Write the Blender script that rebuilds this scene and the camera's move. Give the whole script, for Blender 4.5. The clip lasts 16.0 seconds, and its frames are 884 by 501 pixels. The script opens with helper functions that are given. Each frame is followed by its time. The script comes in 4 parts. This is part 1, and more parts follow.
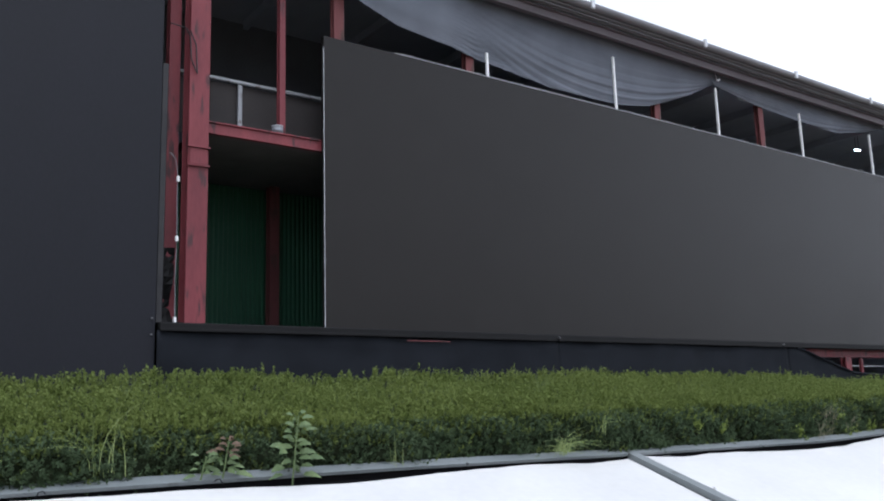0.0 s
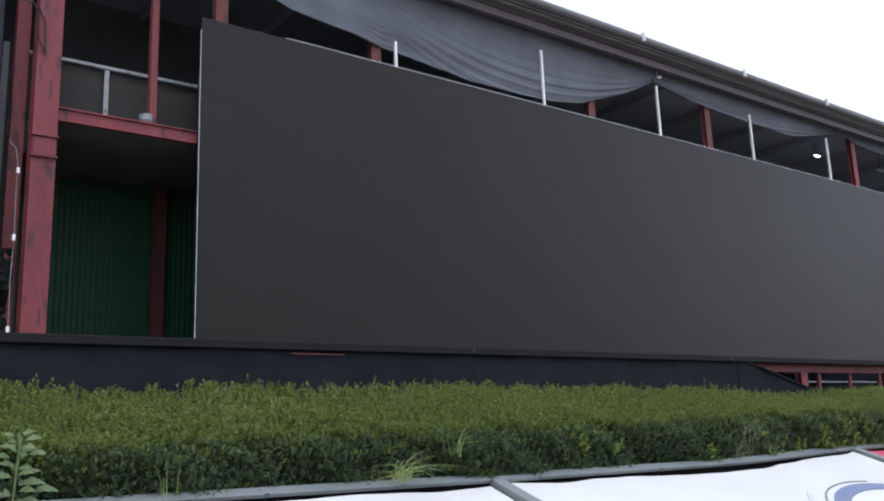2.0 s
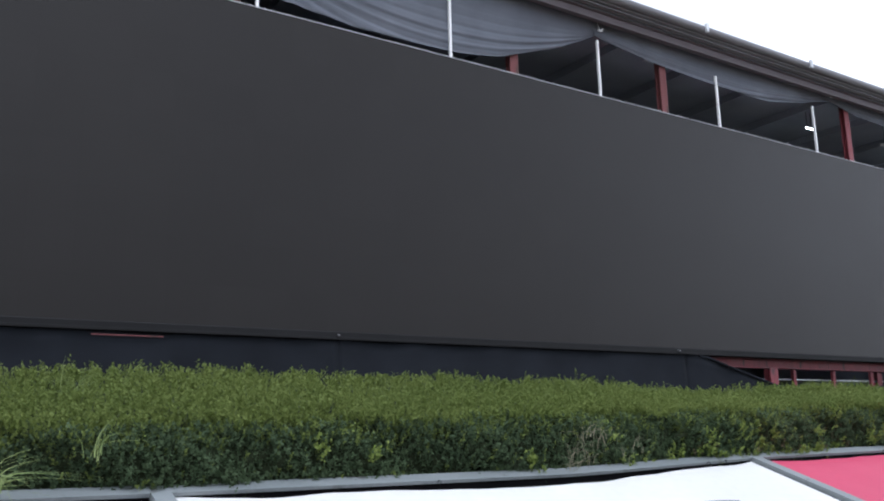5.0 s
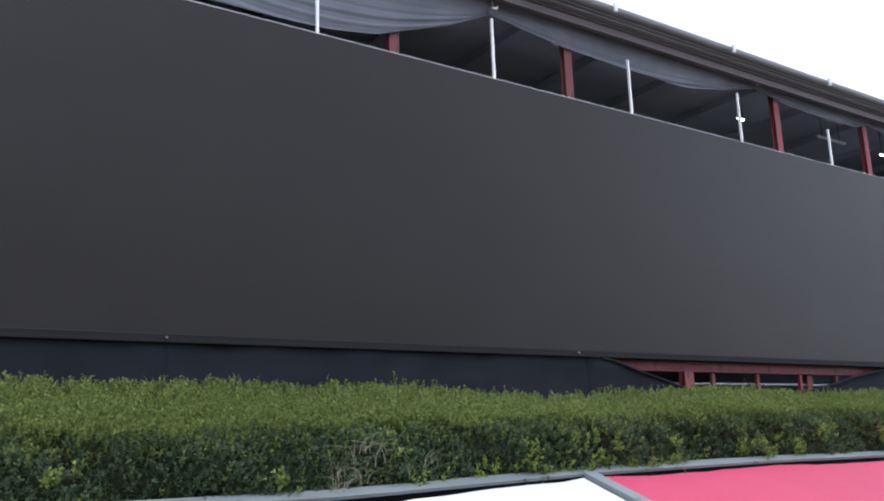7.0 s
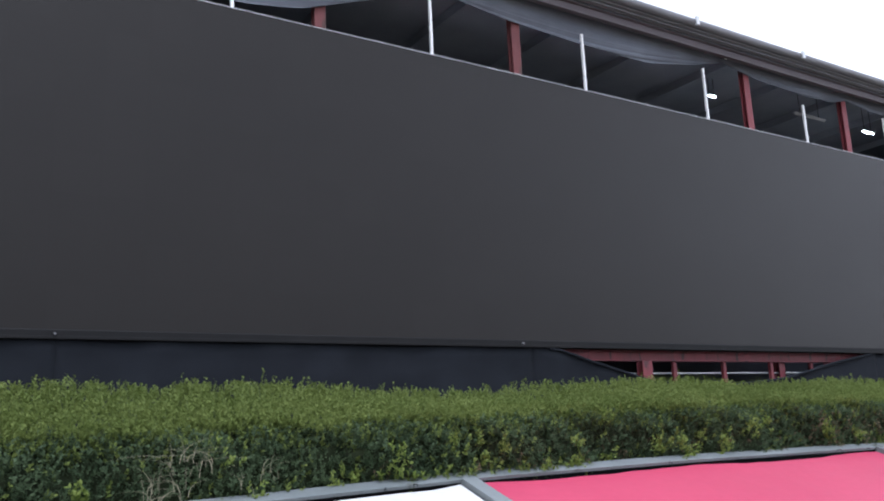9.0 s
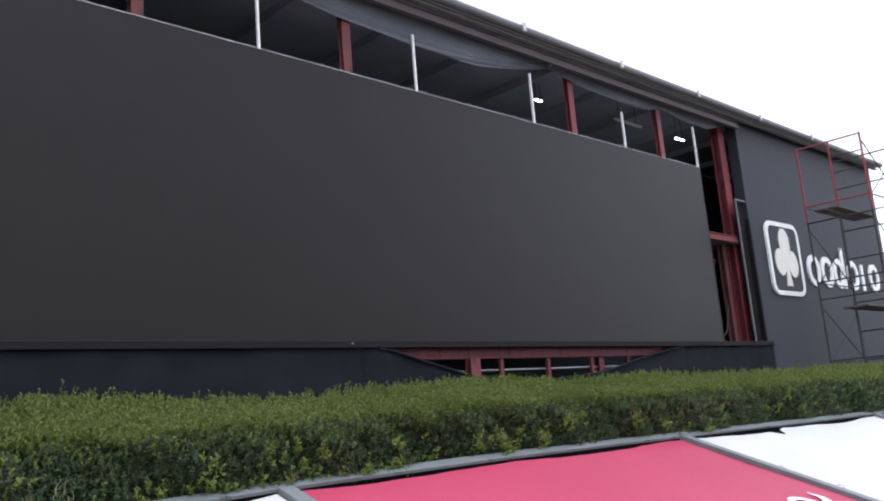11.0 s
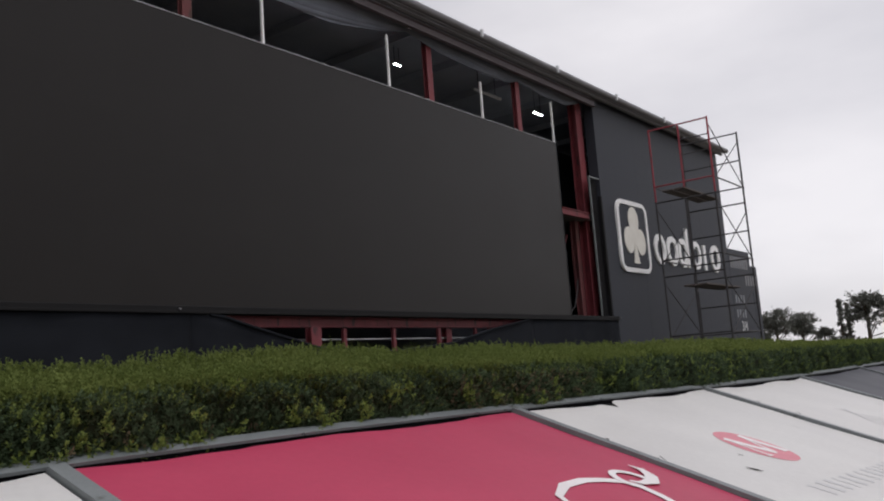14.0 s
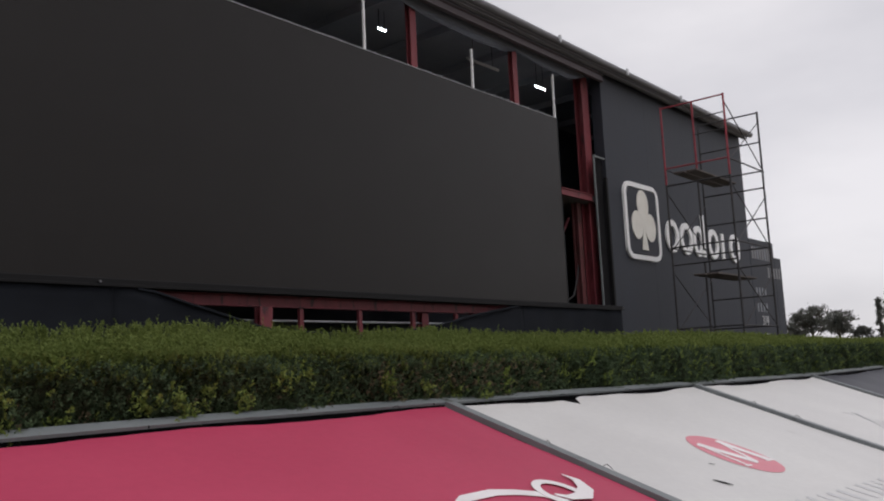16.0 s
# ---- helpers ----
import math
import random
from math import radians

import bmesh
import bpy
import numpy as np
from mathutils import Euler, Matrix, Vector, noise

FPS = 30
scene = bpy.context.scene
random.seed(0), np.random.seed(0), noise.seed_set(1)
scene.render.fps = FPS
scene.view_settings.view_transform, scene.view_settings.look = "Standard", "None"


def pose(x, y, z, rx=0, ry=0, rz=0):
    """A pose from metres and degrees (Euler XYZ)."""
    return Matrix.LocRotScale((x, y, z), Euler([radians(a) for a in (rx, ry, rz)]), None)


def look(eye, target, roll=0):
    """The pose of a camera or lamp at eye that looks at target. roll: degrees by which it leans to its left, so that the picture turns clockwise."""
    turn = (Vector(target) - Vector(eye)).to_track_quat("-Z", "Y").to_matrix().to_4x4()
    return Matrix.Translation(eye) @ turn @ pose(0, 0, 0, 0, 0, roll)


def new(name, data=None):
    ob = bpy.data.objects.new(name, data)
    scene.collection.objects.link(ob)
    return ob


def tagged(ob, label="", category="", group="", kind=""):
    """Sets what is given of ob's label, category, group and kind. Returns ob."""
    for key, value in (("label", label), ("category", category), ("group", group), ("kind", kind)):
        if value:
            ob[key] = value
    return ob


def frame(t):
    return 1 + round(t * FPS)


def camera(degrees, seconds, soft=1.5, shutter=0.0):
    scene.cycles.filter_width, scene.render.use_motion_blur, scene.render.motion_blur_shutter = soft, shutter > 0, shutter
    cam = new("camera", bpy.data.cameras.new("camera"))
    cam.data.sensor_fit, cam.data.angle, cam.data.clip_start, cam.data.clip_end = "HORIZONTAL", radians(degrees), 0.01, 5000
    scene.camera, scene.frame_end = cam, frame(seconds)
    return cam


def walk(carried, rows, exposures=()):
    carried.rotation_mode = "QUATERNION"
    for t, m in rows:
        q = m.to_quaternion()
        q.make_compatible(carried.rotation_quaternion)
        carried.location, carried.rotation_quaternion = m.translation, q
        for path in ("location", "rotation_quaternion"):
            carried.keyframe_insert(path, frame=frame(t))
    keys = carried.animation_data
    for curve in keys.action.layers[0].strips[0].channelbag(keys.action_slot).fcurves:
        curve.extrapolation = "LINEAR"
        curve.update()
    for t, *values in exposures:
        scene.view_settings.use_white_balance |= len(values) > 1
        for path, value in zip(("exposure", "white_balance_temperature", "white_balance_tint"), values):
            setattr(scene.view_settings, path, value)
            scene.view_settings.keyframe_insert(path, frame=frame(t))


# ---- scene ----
cam = camera(54.7, 16.0, soft=2.0)
PATH = [
    (0, (-5.362, -0.09, 1.555), (-4.207, 1.502, 1.916), -1.8),
    (0.5, (-4.925, -0.02, 1.509), (-3.748, 1.552, 1.886), -1.9),
    (1, (-4.48, 0.039, 1.488), (-3.271, 1.581, 1.889), -2.7),
    (1.5, (-4.053, 0.019, 1.512), (-2.889, 1.596, 1.909), -2.6),
    (2, (-3.632, 0.142, 1.478), (-2.464, 1.712, 1.889), -2.2),
    (2.5, (-3.137, 0.209, 1.423), (-1.94, 1.755, 1.845), -3.3),
    (3, (-2.639, 0.205, 1.458), (-1.452, 1.762, 1.868), -3.1),
    (3.5, (-2.184, 0.224, 1.448), (-0.999, 1.78, 1.865), -2.9),
    (3.7, (-1.996, 0.226, 1.443), (-0.797, 1.774, 1.851), -3.0),
    (5.8, (0.205, 0.327, 1.38), (1.216, 2.0, 1.803), -0.6),
    (6, (0.393, 0.327, 1.39), (1.428, 1.981, 1.829), -0.5),
    (6.5, (0.839, 0.343, 1.354), (1.934, 1.954, 1.807), -1.7),
    (7, (1.34, 0.342, 1.389), (2.437, 1.957, 1.82), -1.9),
    (7.5, (1.756, 0.388, 1.395), (2.836, 2.015, 1.824), -2.0),
    (8, (2.138, 0.356, 1.371), (3.181, 2.004, 1.816), -2.1),
    (8.2, (2.291, 0.35, 1.382), (3.331, 2.002, 1.815), -2.1),
    (10.3, (2.736, 0.253, 1.495), (3.975, 1.774, 1.883), -3.9),
    (10.5, (2.728, 0.264, 1.477), (4.003, 1.754, 1.871), -4.0),
    (11, (2.799, 0.286, 1.487), (4.169, 1.693, 1.867), -4.7),
    (11.5, (2.767, 0.245, 1.481), (4.212, 1.577, 1.854), -5.8),
    (12, (2.788, 0.245, 1.483), (4.285, 1.52, 1.844), -6.4),
    (12.5, (2.871, 0.213, 1.479), (4.402, 1.451, 1.831), -6.6),
    (13, (3.015, 0.214, 1.468), (4.551, 1.454, 1.793), -5.3),
    (13.5, (3.21, 0.315, 1.473), (4.763, 1.535, 1.786), -4.4),
    (14, (3.403, 0.323, 1.455), (4.981, 1.517, 1.747), -4.2),
    (14.5, (3.803, 0.297, 1.435), (5.357, 1.521, 1.732), -3.7),
    (15, (4.201, 0.278, 1.427), (5.715, 1.551, 1.719), -3.2),
    (15.5, (4.595, 0.277, 1.434), (6.118, 1.545, 1.704), -2.4),
    (16, (5.032, 0.28, 1.385), (6.559, 1.543, 1.657), -2.6),
]
walk(cam, [(t, look(eye, target, roll)) for t, eye, target, roll in PATH],
     exposures=[(0.0, 0.68, 5700, 10), (3.5, 0.70, 5700, 10), (6.0, 0.96, 5600, 11), (8.0, 1.0, 5600, 12), (10.5, 1.0, 5650, 12), (11.0, 0.78, 5800, 13), (12.0, 0.22, 6200, 14), (13.0, -0.06, 6400, 14), (14.0, -0.18, 6400, 14), (16.0, -0.25, 6400, 14)])

# ---- light ----
GROUND = -0.35
world = bpy.data.worlds.new("overcast_sky")
scene.world = world
world.use_nodes = True
wn, wl = world.node_tree.nodes, world.node_tree.links
wn.clear()
w_out, w_bg = wn.new("ShaderNodeOutputWorld"), wn.new("ShaderNodeBackground")
w_sky = wn.new("ShaderNodeTexSky")
w_sky.sky_type, w_sky.sun_disc = "NISHITA", False
w_sky.sun_elevation, w_sky.sun_rotation = radians(55), radians(150)
w_dim = wn.new("ShaderNodeVectorMath")
w_dim.operation = "SCALE"
w_dim.inputs["Scale"].default_value = 0.08
w_co, w_map = wn.new("ShaderNodeTexCoord"), wn.new("ShaderNodeMapping")
w_map.inputs["Scale"].default_value = (1.0, 1.0, 2.6)
w_noise, w_ramp = wn.new("ShaderNodeTexNoise"), wn.new("ShaderNodeValToRGB")
w_noise.inputs["Scale"].default_value, w_noise.inputs["Detail"].default_value = 2.2, 5.0
w_ramp.color_ramp.elements[0].position, w_ramp.color_ramp.elements[0].color = 0.30, (0.70, 0.695, 0.71, 1)
w_ramp.color_ramp.elements[1].position, w_ramp.color_ramp.elements[1].color = 0.68, (0.95, 0.935, 0.93, 1)
w_mix = wn.new("ShaderNodeMix")
w_mix.data_type = "RGBA"
w_mix.inputs["Factor"].default_value = 0.9
wl.new(w_co.outputs["Generated"], w_map.inputs["Vector"])
wl.new(w_map.outputs["Vector"], w_noise.inputs["Vector"])
wl.new(w_noise.outputs["Fac"], w_ramp.inputs["Fac"])
wl.new(w_sky.outputs["Color"], w_dim.inputs[0])
wl.new(w_dim.outputs["Vector"], w_mix.inputs["A"])
wl.new(w_ramp.outputs["Color"], w_mix.inputs["B"])
w_axis, w_east, w_lift = wn.new("ShaderNodeSeparateXYZ"), wn.new("ShaderNodeMapRange"), wn.new("ShaderNodeVectorMath")
w_east.inputs["From Min"].default_value, w_east.inputs["From Max"].default_value = 0.3, 1.0
w_east.inputs["To Min"].default_value, w_east.inputs["To Max"].default_value = 0.95, 1.13
w_lift.operation = "SCALE"
wl.new(w_co.outputs["Generated"], w_axis.inputs[0])
wl.new(w_axis.outputs["X"], w_east.inputs["Value"])
wl.new(w_mix.outputs["Result"], w_lift.inputs[0])
wl.new(w_east.outputs["Result"], w_lift.inputs["Scale"])
wl.new(w_lift.outputs["Vector"], w_bg.inputs["Color"])
w_bg.inputs["Strength"].default_value = 1.0
wl.new(w_bg.outputs["Background"], w_out.inputs["Surface"])

sun_data = bpy.data.lights.new("sun", "SUN")
sun_data.energy, sun_data.angle, sun_data.color = 1.2, radians(35), (1.0, 0.98, 0.96)
sun = new("sun", sun_data)
sun.matrix_world = look((6, -6, 20), (9, 3, 0))


# ---- materials ----
def material(name, low, high, rough=0.7, metal=0.0, scale=3.0, fine=60.0, bump=0.15, spec=0.5, rough_var=0.1, stretch=(1, 1, 1),
             stain=None, stain_at=0.62, per="", vary=0.7, through_light=0.0):
    """Two colours mixed by broad and fine noise, with fine relief; stain: a third colour in patches; per: 'object' or 'island' variation."""
    m = bpy.data.materials.new(name)
    m.use_nodes = True
    n, l = m.node_tree.nodes, m.node_tree.links
    b = n["Principled BSDF"]
    co, mp = n.new("ShaderNodeTexCoord"), n.new("ShaderNodeMapping")
    mp.inputs["Scale"].default_value = stretch
    l.new(co.outputs["Object"], mp.inputs["Vector"])
    big, small = n.new("ShaderNodeTexNoise"), n.new("ShaderNodeTexNoise")
    big.inputs["Scale"].default_value, big.inputs["Detail"].default_value = scale, 6
    small.inputs["Scale"].default_value, small.inputs["Detail"].default_value = fine, 3
    for t in (big, small):
        l.new(mp.outputs["Vector"], t.inputs["Vector"])
    add = n.new("ShaderNodeMath")
    add.operation = "MULTIPLY_ADD"
    l.new(small.outputs["Fac"], add.inputs[0])
    add.inputs[1].default_value = 0.4
    l.new(big.outputs["Fac"], add.inputs[2])
    fac = add.outputs[0]
    if per:
        rnd = n.new("ShaderNodeObjectInfo") if per == "object" else n.new("ShaderNodeNewGeometry")
        add2 = n.new("ShaderNodeMath")
        add2.operation = "MULTIPLY_ADD"
        l.new(rnd.outputs["Random" if per == "object" else "Random Per Island"], add2.inputs[0])
        add2.inputs[1].default_value = vary
        sub = n.new("ShaderNodeMath")
        sub.operation = "SUBTRACT"
        l.new(fac, sub.inputs[0])
        sub.inputs[1].default_value = vary / 2
        l.new(sub.outputs[0], add2.inputs[2])
        fac = add2.outputs[0]
    ramp = n.new("ShaderNodeValToRGB")
    ramp.color_ramp.elements[0].position, ramp.color_ramp.elements[0].color = 0.45, (*low, 1)
    ramp.color_ramp.elements[1].position, ramp.color_ramp.elements[1].color = 0.95, (*high, 1)
    l.new(fac, ramp.inputs["Fac"])
    colour = ramp.outputs["Color"]
    if stain:
        sn, sr, mx = n.new("ShaderNodeTexNoise"), n.new("ShaderNodeValToRGB"), n.new("ShaderNodeMix")
        sn.inputs["Scale"].default_value, sn.inputs["Detail"].default_value = scale * 2.3, 8
        l.new(mp.outputs["Vector"], sn.inputs["Vector"])
        sr.color_ramp.elements[0].position, sr.color_ramp.elements[1].position = stain_at, stain_at + 0.08
        l.new(sn.outputs["Fac"], sr.inputs["Fac"])
        mx.data_type = "RGBA"
        l.new(sr.outputs["Color"], mx.inputs["Factor"])
        l.new(colour, mx.inputs["A"])
        mx.inputs["B"].default_value = (*stain, 1)
        colour = mx.outputs["Result"]
    l.new(colour, b.inputs["Base Color"])
    rr = n.new("ShaderNodeMath")
    rr.operation = "MULTIPLY_ADD"
    l.new(big.outputs["Fac"], rr.inputs[0])
    rr.inputs[1].default_value, rr.inputs[2].default_value = rough_var * 2, rough - rough_var
    l.new(rr.outputs[0], b.inputs["Roughness"])
    b.inputs["Metallic"].default_value = metal
    b.inputs["Specular IOR Level"].default_value = spec
    if bump:
        bp = n.new("ShaderNodeBump")
        bp.inputs["Strength"].default_value, bp.inputs["Distance"].default_value = bump, 0.01
        l.new(small.outputs["Fac"], bp.inputs["Height"])
        l.new(bp.outputs["Normal"], b.inputs["Normal"])
    if through_light:
        tl, ms = n.new("ShaderNodeBsdfTranslucent"), n.new("ShaderNodeMixShader")
        l.new(colour, tl.inputs["Color"])
        ms.inputs["Fac"].default_value = through_light
        l.new(b.outputs["BSDF"], ms.inputs[1])
        l.new(tl.outputs["BSDF"], ms.inputs[2])
        l.new(ms.outputs["Shader"], n["Material Output"].inputs["Surface"])
    return m


def glow(name, colour, strength):
    m = bpy.data.materials.new(name)
    m.use_nodes = True
    b = m.node_tree.nodes["Principled BSDF"]
    b.inputs["Base Color"].default_value = (*colour, 1)
    b.inputs["Emission Color"].default_value = (*colour, 1)
    b.inputs["Emission Strength"].default_value = strength
    return m


M_SCREEN = material("led_screen_black", (0.0042, 0.0036, 0.0034), (0.0068, 0.0060, 0.0056), 0.42, 0, 0.6, 240, 0.15, 0.37, 0.05)

# the screen's square modules differ a little in tone and gloss
sn, sl = M_SCREEN.node_tree.nodes, M_SCREEN.node_tree.links
s_co, s_split, s_join, s_brick = sn.new("ShaderNodeTexCoord"), sn.new("ShaderNodeSeparateXYZ"), sn.new("ShaderNodeCombineXYZ"), sn.new("ShaderNodeTexBrick")
s_brick.offset, s_brick.squash = 0.0, 1.0
for key, val in (("Color1", (0.86, 0.86, 0.86, 1)), ("Color2", (1, 1, 1, 1)), ("Mortar", (0.72, 0.72, 0.72, 1)), ("Scale", 1.0), ("Mortar Size", 0.003), ("Brick Width", 0.5), ("Row Height", 0.5), ("Bias", 0.0)):
    s_brick.inputs[key].default_value = val
sl.new(s_co.outputs["Object"], s_split.inputs[0])
sl.new(s_split.outputs["X"], s_join.inputs["X"])
sl.new(s_split.outputs["Z"], s_join.inputs["Y"])
sl.new(s_join.outputs[0], s_brick.inputs["Vector"])
s_map = sn.new("ShaderNodeMapRange")
s_map.inputs["From Min"].default_value, s_map.inputs["From Max"].default_value = 0.5, 1.0
s_map.inputs["To Min"].default_value, s_map.inputs["To Max"].default_value = 0.30, 0.35
sl.new(s_brick.outputs["Color"], s_map.inputs["Value"])
sl.new(s_map.outputs["Result"], sn["Principled BSDF"].inputs["Specular IOR Level"])
sn["Principled BSDF"].inputs["Specular Tint"].default_value = (1.0, 0.955, 0.93, 1)
M_CLAD_OLD = material("black_cladding_old", (0.0070, 0.0076, 0.0115), (0.0120, 0.0126, 0.0185), 0.65, 0, 0.7, 30, 0.1, 0.3, 0.08, (1, 1, 0.5))
M_CLAD = material("black_cladding", (0.023, 0.026, 0.035), (0.034, 0.038, 0.050), 0.6, 0, 0.7, 30, 0.1, 0.35, 0.08, (1, 1, 0.5))
M_LEDGE = material("black_ledge_paint", (0.006, 0.006, 0.0065), (0.012, 0.0115, 0.012), 0.7, 0, 1.5, 60, 0.15, 0.22)
M_BOLT = material("dull_bolt_steel", (0.10, 0.10, 0.105), (0.19, 0.19, 0.20), 0.5, 0.4, 6, 90, 0.1)
M_SKIRT = material("black_skirt_cloth", (0.0092, 0.0106, 0.0138), (0.017, 0.0192, 0.0245), 0.9, 0, 1.5, 180, 0.3, 0.15)
M_CLOTH = material("black_shade_cloth", (0.098, 0.107, 0.129), (0.145, 0.156, 0.184), 0.85, 0, 1.5, 180, 0.3, 0.3)
M_RED = material("red_steel_paint", (0.135, 0.025, 0.033), (0.222, 0.045, 0.053), 0.55, 0, 3.5, 40, 0.25, 0.4, 0.1, (1, 1, 0.22), stain=(0.062, 0.024, 0.027), stain_at=0.565)
# copy of the red paint, dulled to carry shade and haze in its colour
M_REDSHADE = material("shaded_hazed_red_paint", (0.10, 0.036, 0.038), (0.165, 0.052, 0.052), 0.65, 0, 2.5, 40, 0.2, 0.3, 0.1, (1, 1, 0.3), stain=(0.075, 0.04, 0.035), stain_at=0.55)
M_DARKSTEEL = material("dark_steel", (0.018, 0.018, 0.020), (0.045, 0.043, 0.045), 0.5, 0.5, 3, 60, 0.15)
M_RUST = material("scaffold_steel", (0.026, 0.025, 0.028), (0.052, 0.048, 0.050), 0.6, 0.2, 4, 60, 0.2, stain=(0.085, 0.045, 0.035), stain_at=0.66)
M_SCAFRED = material("scaffold_red_paint", (0.20, 0.022, 0.035), (0.32, 0.04, 0.055), 0.5, 0, 4, 60, 0.15, stain=(0.06, 0.03, 0.03), stain_at=0.64)
M_GALV = material("galvanised_steel", (0.50, 0.51, 0.53), (0.72, 0.73, 0.75), 0.45, 0.3, 6, 90, 0.1)
M_WHITE = material("white_metal", (0.80, 0.80, 0.80), (0.88, 0.88, 0.88), 0.45, 0, 4, 60, 0.08)
M_CREAM = material("cream_acrylic", (0.70, 0.67, 0.60), (0.82, 0.80, 0.73), 0.4, 0, 3, 50, 0.05)
M_GREYBAR = material("grey_painted_steel", (0.135, 0.152, 0.155), (0.20, 0.218, 0.222), 0.5, 0, 2.0, 50, 0.15, stain=(0.09, 0.095, 0.09), stain_at=0.64)
M_BLACKRUB = material("black_backing", (0.006, 0.006, 0.007), (0.013, 0.0125, 0.014), 0.9, 0, 3, 60, 0.2, 0.15)
M_BANNER = material("white_vinyl_banner", (0.56, 0.55, 0.54), (0.65, 0.64, 0.625), 0.45, 0, 0.8, 15, 0.08, 0.4, stain=(0.52, 0.51, 0.495), stain_at=0.70)
M_BANRED = material("red_vinyl_banner", (0.40, 0.036, 0.088), (0.47, 0.049, 0.107), 0.5, 0, 0.8, 15, 0.08, 0.4, stain=(0.43, 0.06, 0.10), stain_at=0.70)
M_BANDARK = material("dark_blue_vinyl_banner", (0.022, 0.024, 0.034), (0.04, 0.042, 0.055), 0.5, 0, 0.8, 15, 0.08, 0.4)
M_INKBLUE = material("blue_ink", (0.13, 0.16, 0.27), (0.17, 0.20, 0.32), 0.5, 0, 3, 40, 0.02)
M_INKGREY = material("faded_grey_ink", (0.50, 0.50, 0.51), (0.56, 0.56, 0.565), 0.5, 0, 3, 40, 0.02)
M_INKFAINT = material("washed_out_ink", (0.49, 0.49, 0.50), (0.54, 0.54, 0.545), 0.5, 0, 3, 40, 0.02)
M_INKDARK = material("dark_grey_ink", (0.16, 0.17, 0.19), (0.24, 0.25, 0.28), 0.5, 0, 3, 40, 0.02)
M_BARPALE = material("weathered_pale_ink", (0.17, 0.17, 0.18), (0.25, 0.25, 0.26), 0.6, 0, 3, 40, 0.02)
M_INKRED = material("pink_red_ink", (0.62, 0.20, 0.25), (0.68, 0.25, 0.29), 0.5, 0, 3, 40, 0.02)
M_INKWHITE = material("white_ink", (0.74, 0.70, 0.70), (0.82, 0.79, 0.79), 0.5, 0, 3, 40, 0.02)
M_GREENWALL = material("green_corrugated_paint", (0.011, 0.064, 0.034), (0.018, 0.092, 0.046), 0.55, 0, 1.5, 40, 0.1, stain=(0.03, 0.08, 0.04), stain_at=0.66)
M_CONCRETE = material("dark_concrete", (0.11, 0.11, 0.115), (0.18, 0.18, 0.18), 0.85, 0, 2, 40, 0.3)
# pale blue-grey: haze over the dark interior is put into this colour
M_INSIDE = material("haze_lifted_interior_panel", (0.27, 0.30, 0.36), (0.37, 0.40, 0.46), 0.8, 0, 1.2, 30, 0.2)
M_BROWN = material("dark_brown_board", (0.022, 0.019, 0.019), (0.040, 0.033, 0.032), 0.8, 0, 1.5, 40, 0.2)
M_REAR = material("dark_rear_cladding", (0.085, 0.095, 0.115), (0.135, 0.150, 0.175), 0.8, 0, 1.2, 30, 0.2)
M_ROOF = material("dark_roof_sheet", (0.098, 0.096, 0.103), (0.155, 0.150, 0.160), 0.5, 0.1, 2, 40, 0.1)
M_EAVE = material("dull_maroon_paint", (0.082, 0.068, 0.075), (0.112, 0.092, 0.100), 0.6, 0, 2, 40, 0.15)
M_RAIL = material("dull_grey_rail", (0.24, 0.25, 0.27), (0.36, 0.37, 0.39), 0.5, 0.1, 4, 50, 0.1, stain=(0.14, 0.12, 0.11), stain_at=0.6)
M_TUBE = material("unlit_tube_fitting", (0.42, 0.44, 0.47), (0.55, 0.57, 0.6), 0.4, 0, 3, 50, 0.05)
M_LIT = glow("lit_tube", (0.90, 1.0, 0.98), 22.0)
M_SOIL = material("dry_track_soil", (0.16, 0.13, 0.095), (0.27, 0.23, 0.17), 0.95, 0, 0.35, 12, 0.5, 0.2, stain=(0.09, 0.11, 0.04), stain_at=0.58)
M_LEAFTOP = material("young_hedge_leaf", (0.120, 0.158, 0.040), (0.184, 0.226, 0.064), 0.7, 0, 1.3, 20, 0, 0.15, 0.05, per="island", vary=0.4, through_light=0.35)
# older, darker leaves, with the shade of the hedge face put into the colour too
M_LEAF = material("old_shaded_hedge_leaf", (0.052, 0.080, 0.040), (0.088, 0.124, 0.062), 0.7, 0, 1.3, 20, 0, 0.15, 0.05, per="island", vary=0.4, through_light=0.3)
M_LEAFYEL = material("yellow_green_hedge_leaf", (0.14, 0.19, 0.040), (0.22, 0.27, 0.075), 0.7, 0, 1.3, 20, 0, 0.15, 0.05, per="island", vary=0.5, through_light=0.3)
M_DRYLEAF = material("dry_brown_hedge_leaf", (0.085, 0.070, 0.042), (0.150, 0.118, 0.072), 0.8, 0, 1.3, 20, 0, 0.12, 0.05, per="island")
# near-black green that stands in for shade between the hedge leaves
M_HEDGECORE = material("hedge_dark_core", (0.018, 0.026, 0.012), (0.034, 0.044, 0.020), 0.9, 0, 6, 60, 0.4, 0.2)
M_STRAW = material("dry_stalk", (0.15, 0.145, 0.095), (0.26, 0.24, 0.165), 0.8, 0, 6, 60, 0.1, 0.2, per="island")
M_GRASS = material("grass_blade", (0.13, 0.18, 0.06), (0.26, 0.32, 0.12), 0.6, 0, 6, 60, 0, 0.3, per="island")
M_WEED = material("pale_weed_leaf", (0.075, 0.115, 0.045), (0.16, 0.21, 0.09), 0.6, 0, 8, 60, 0.1, 0.3, per="island")
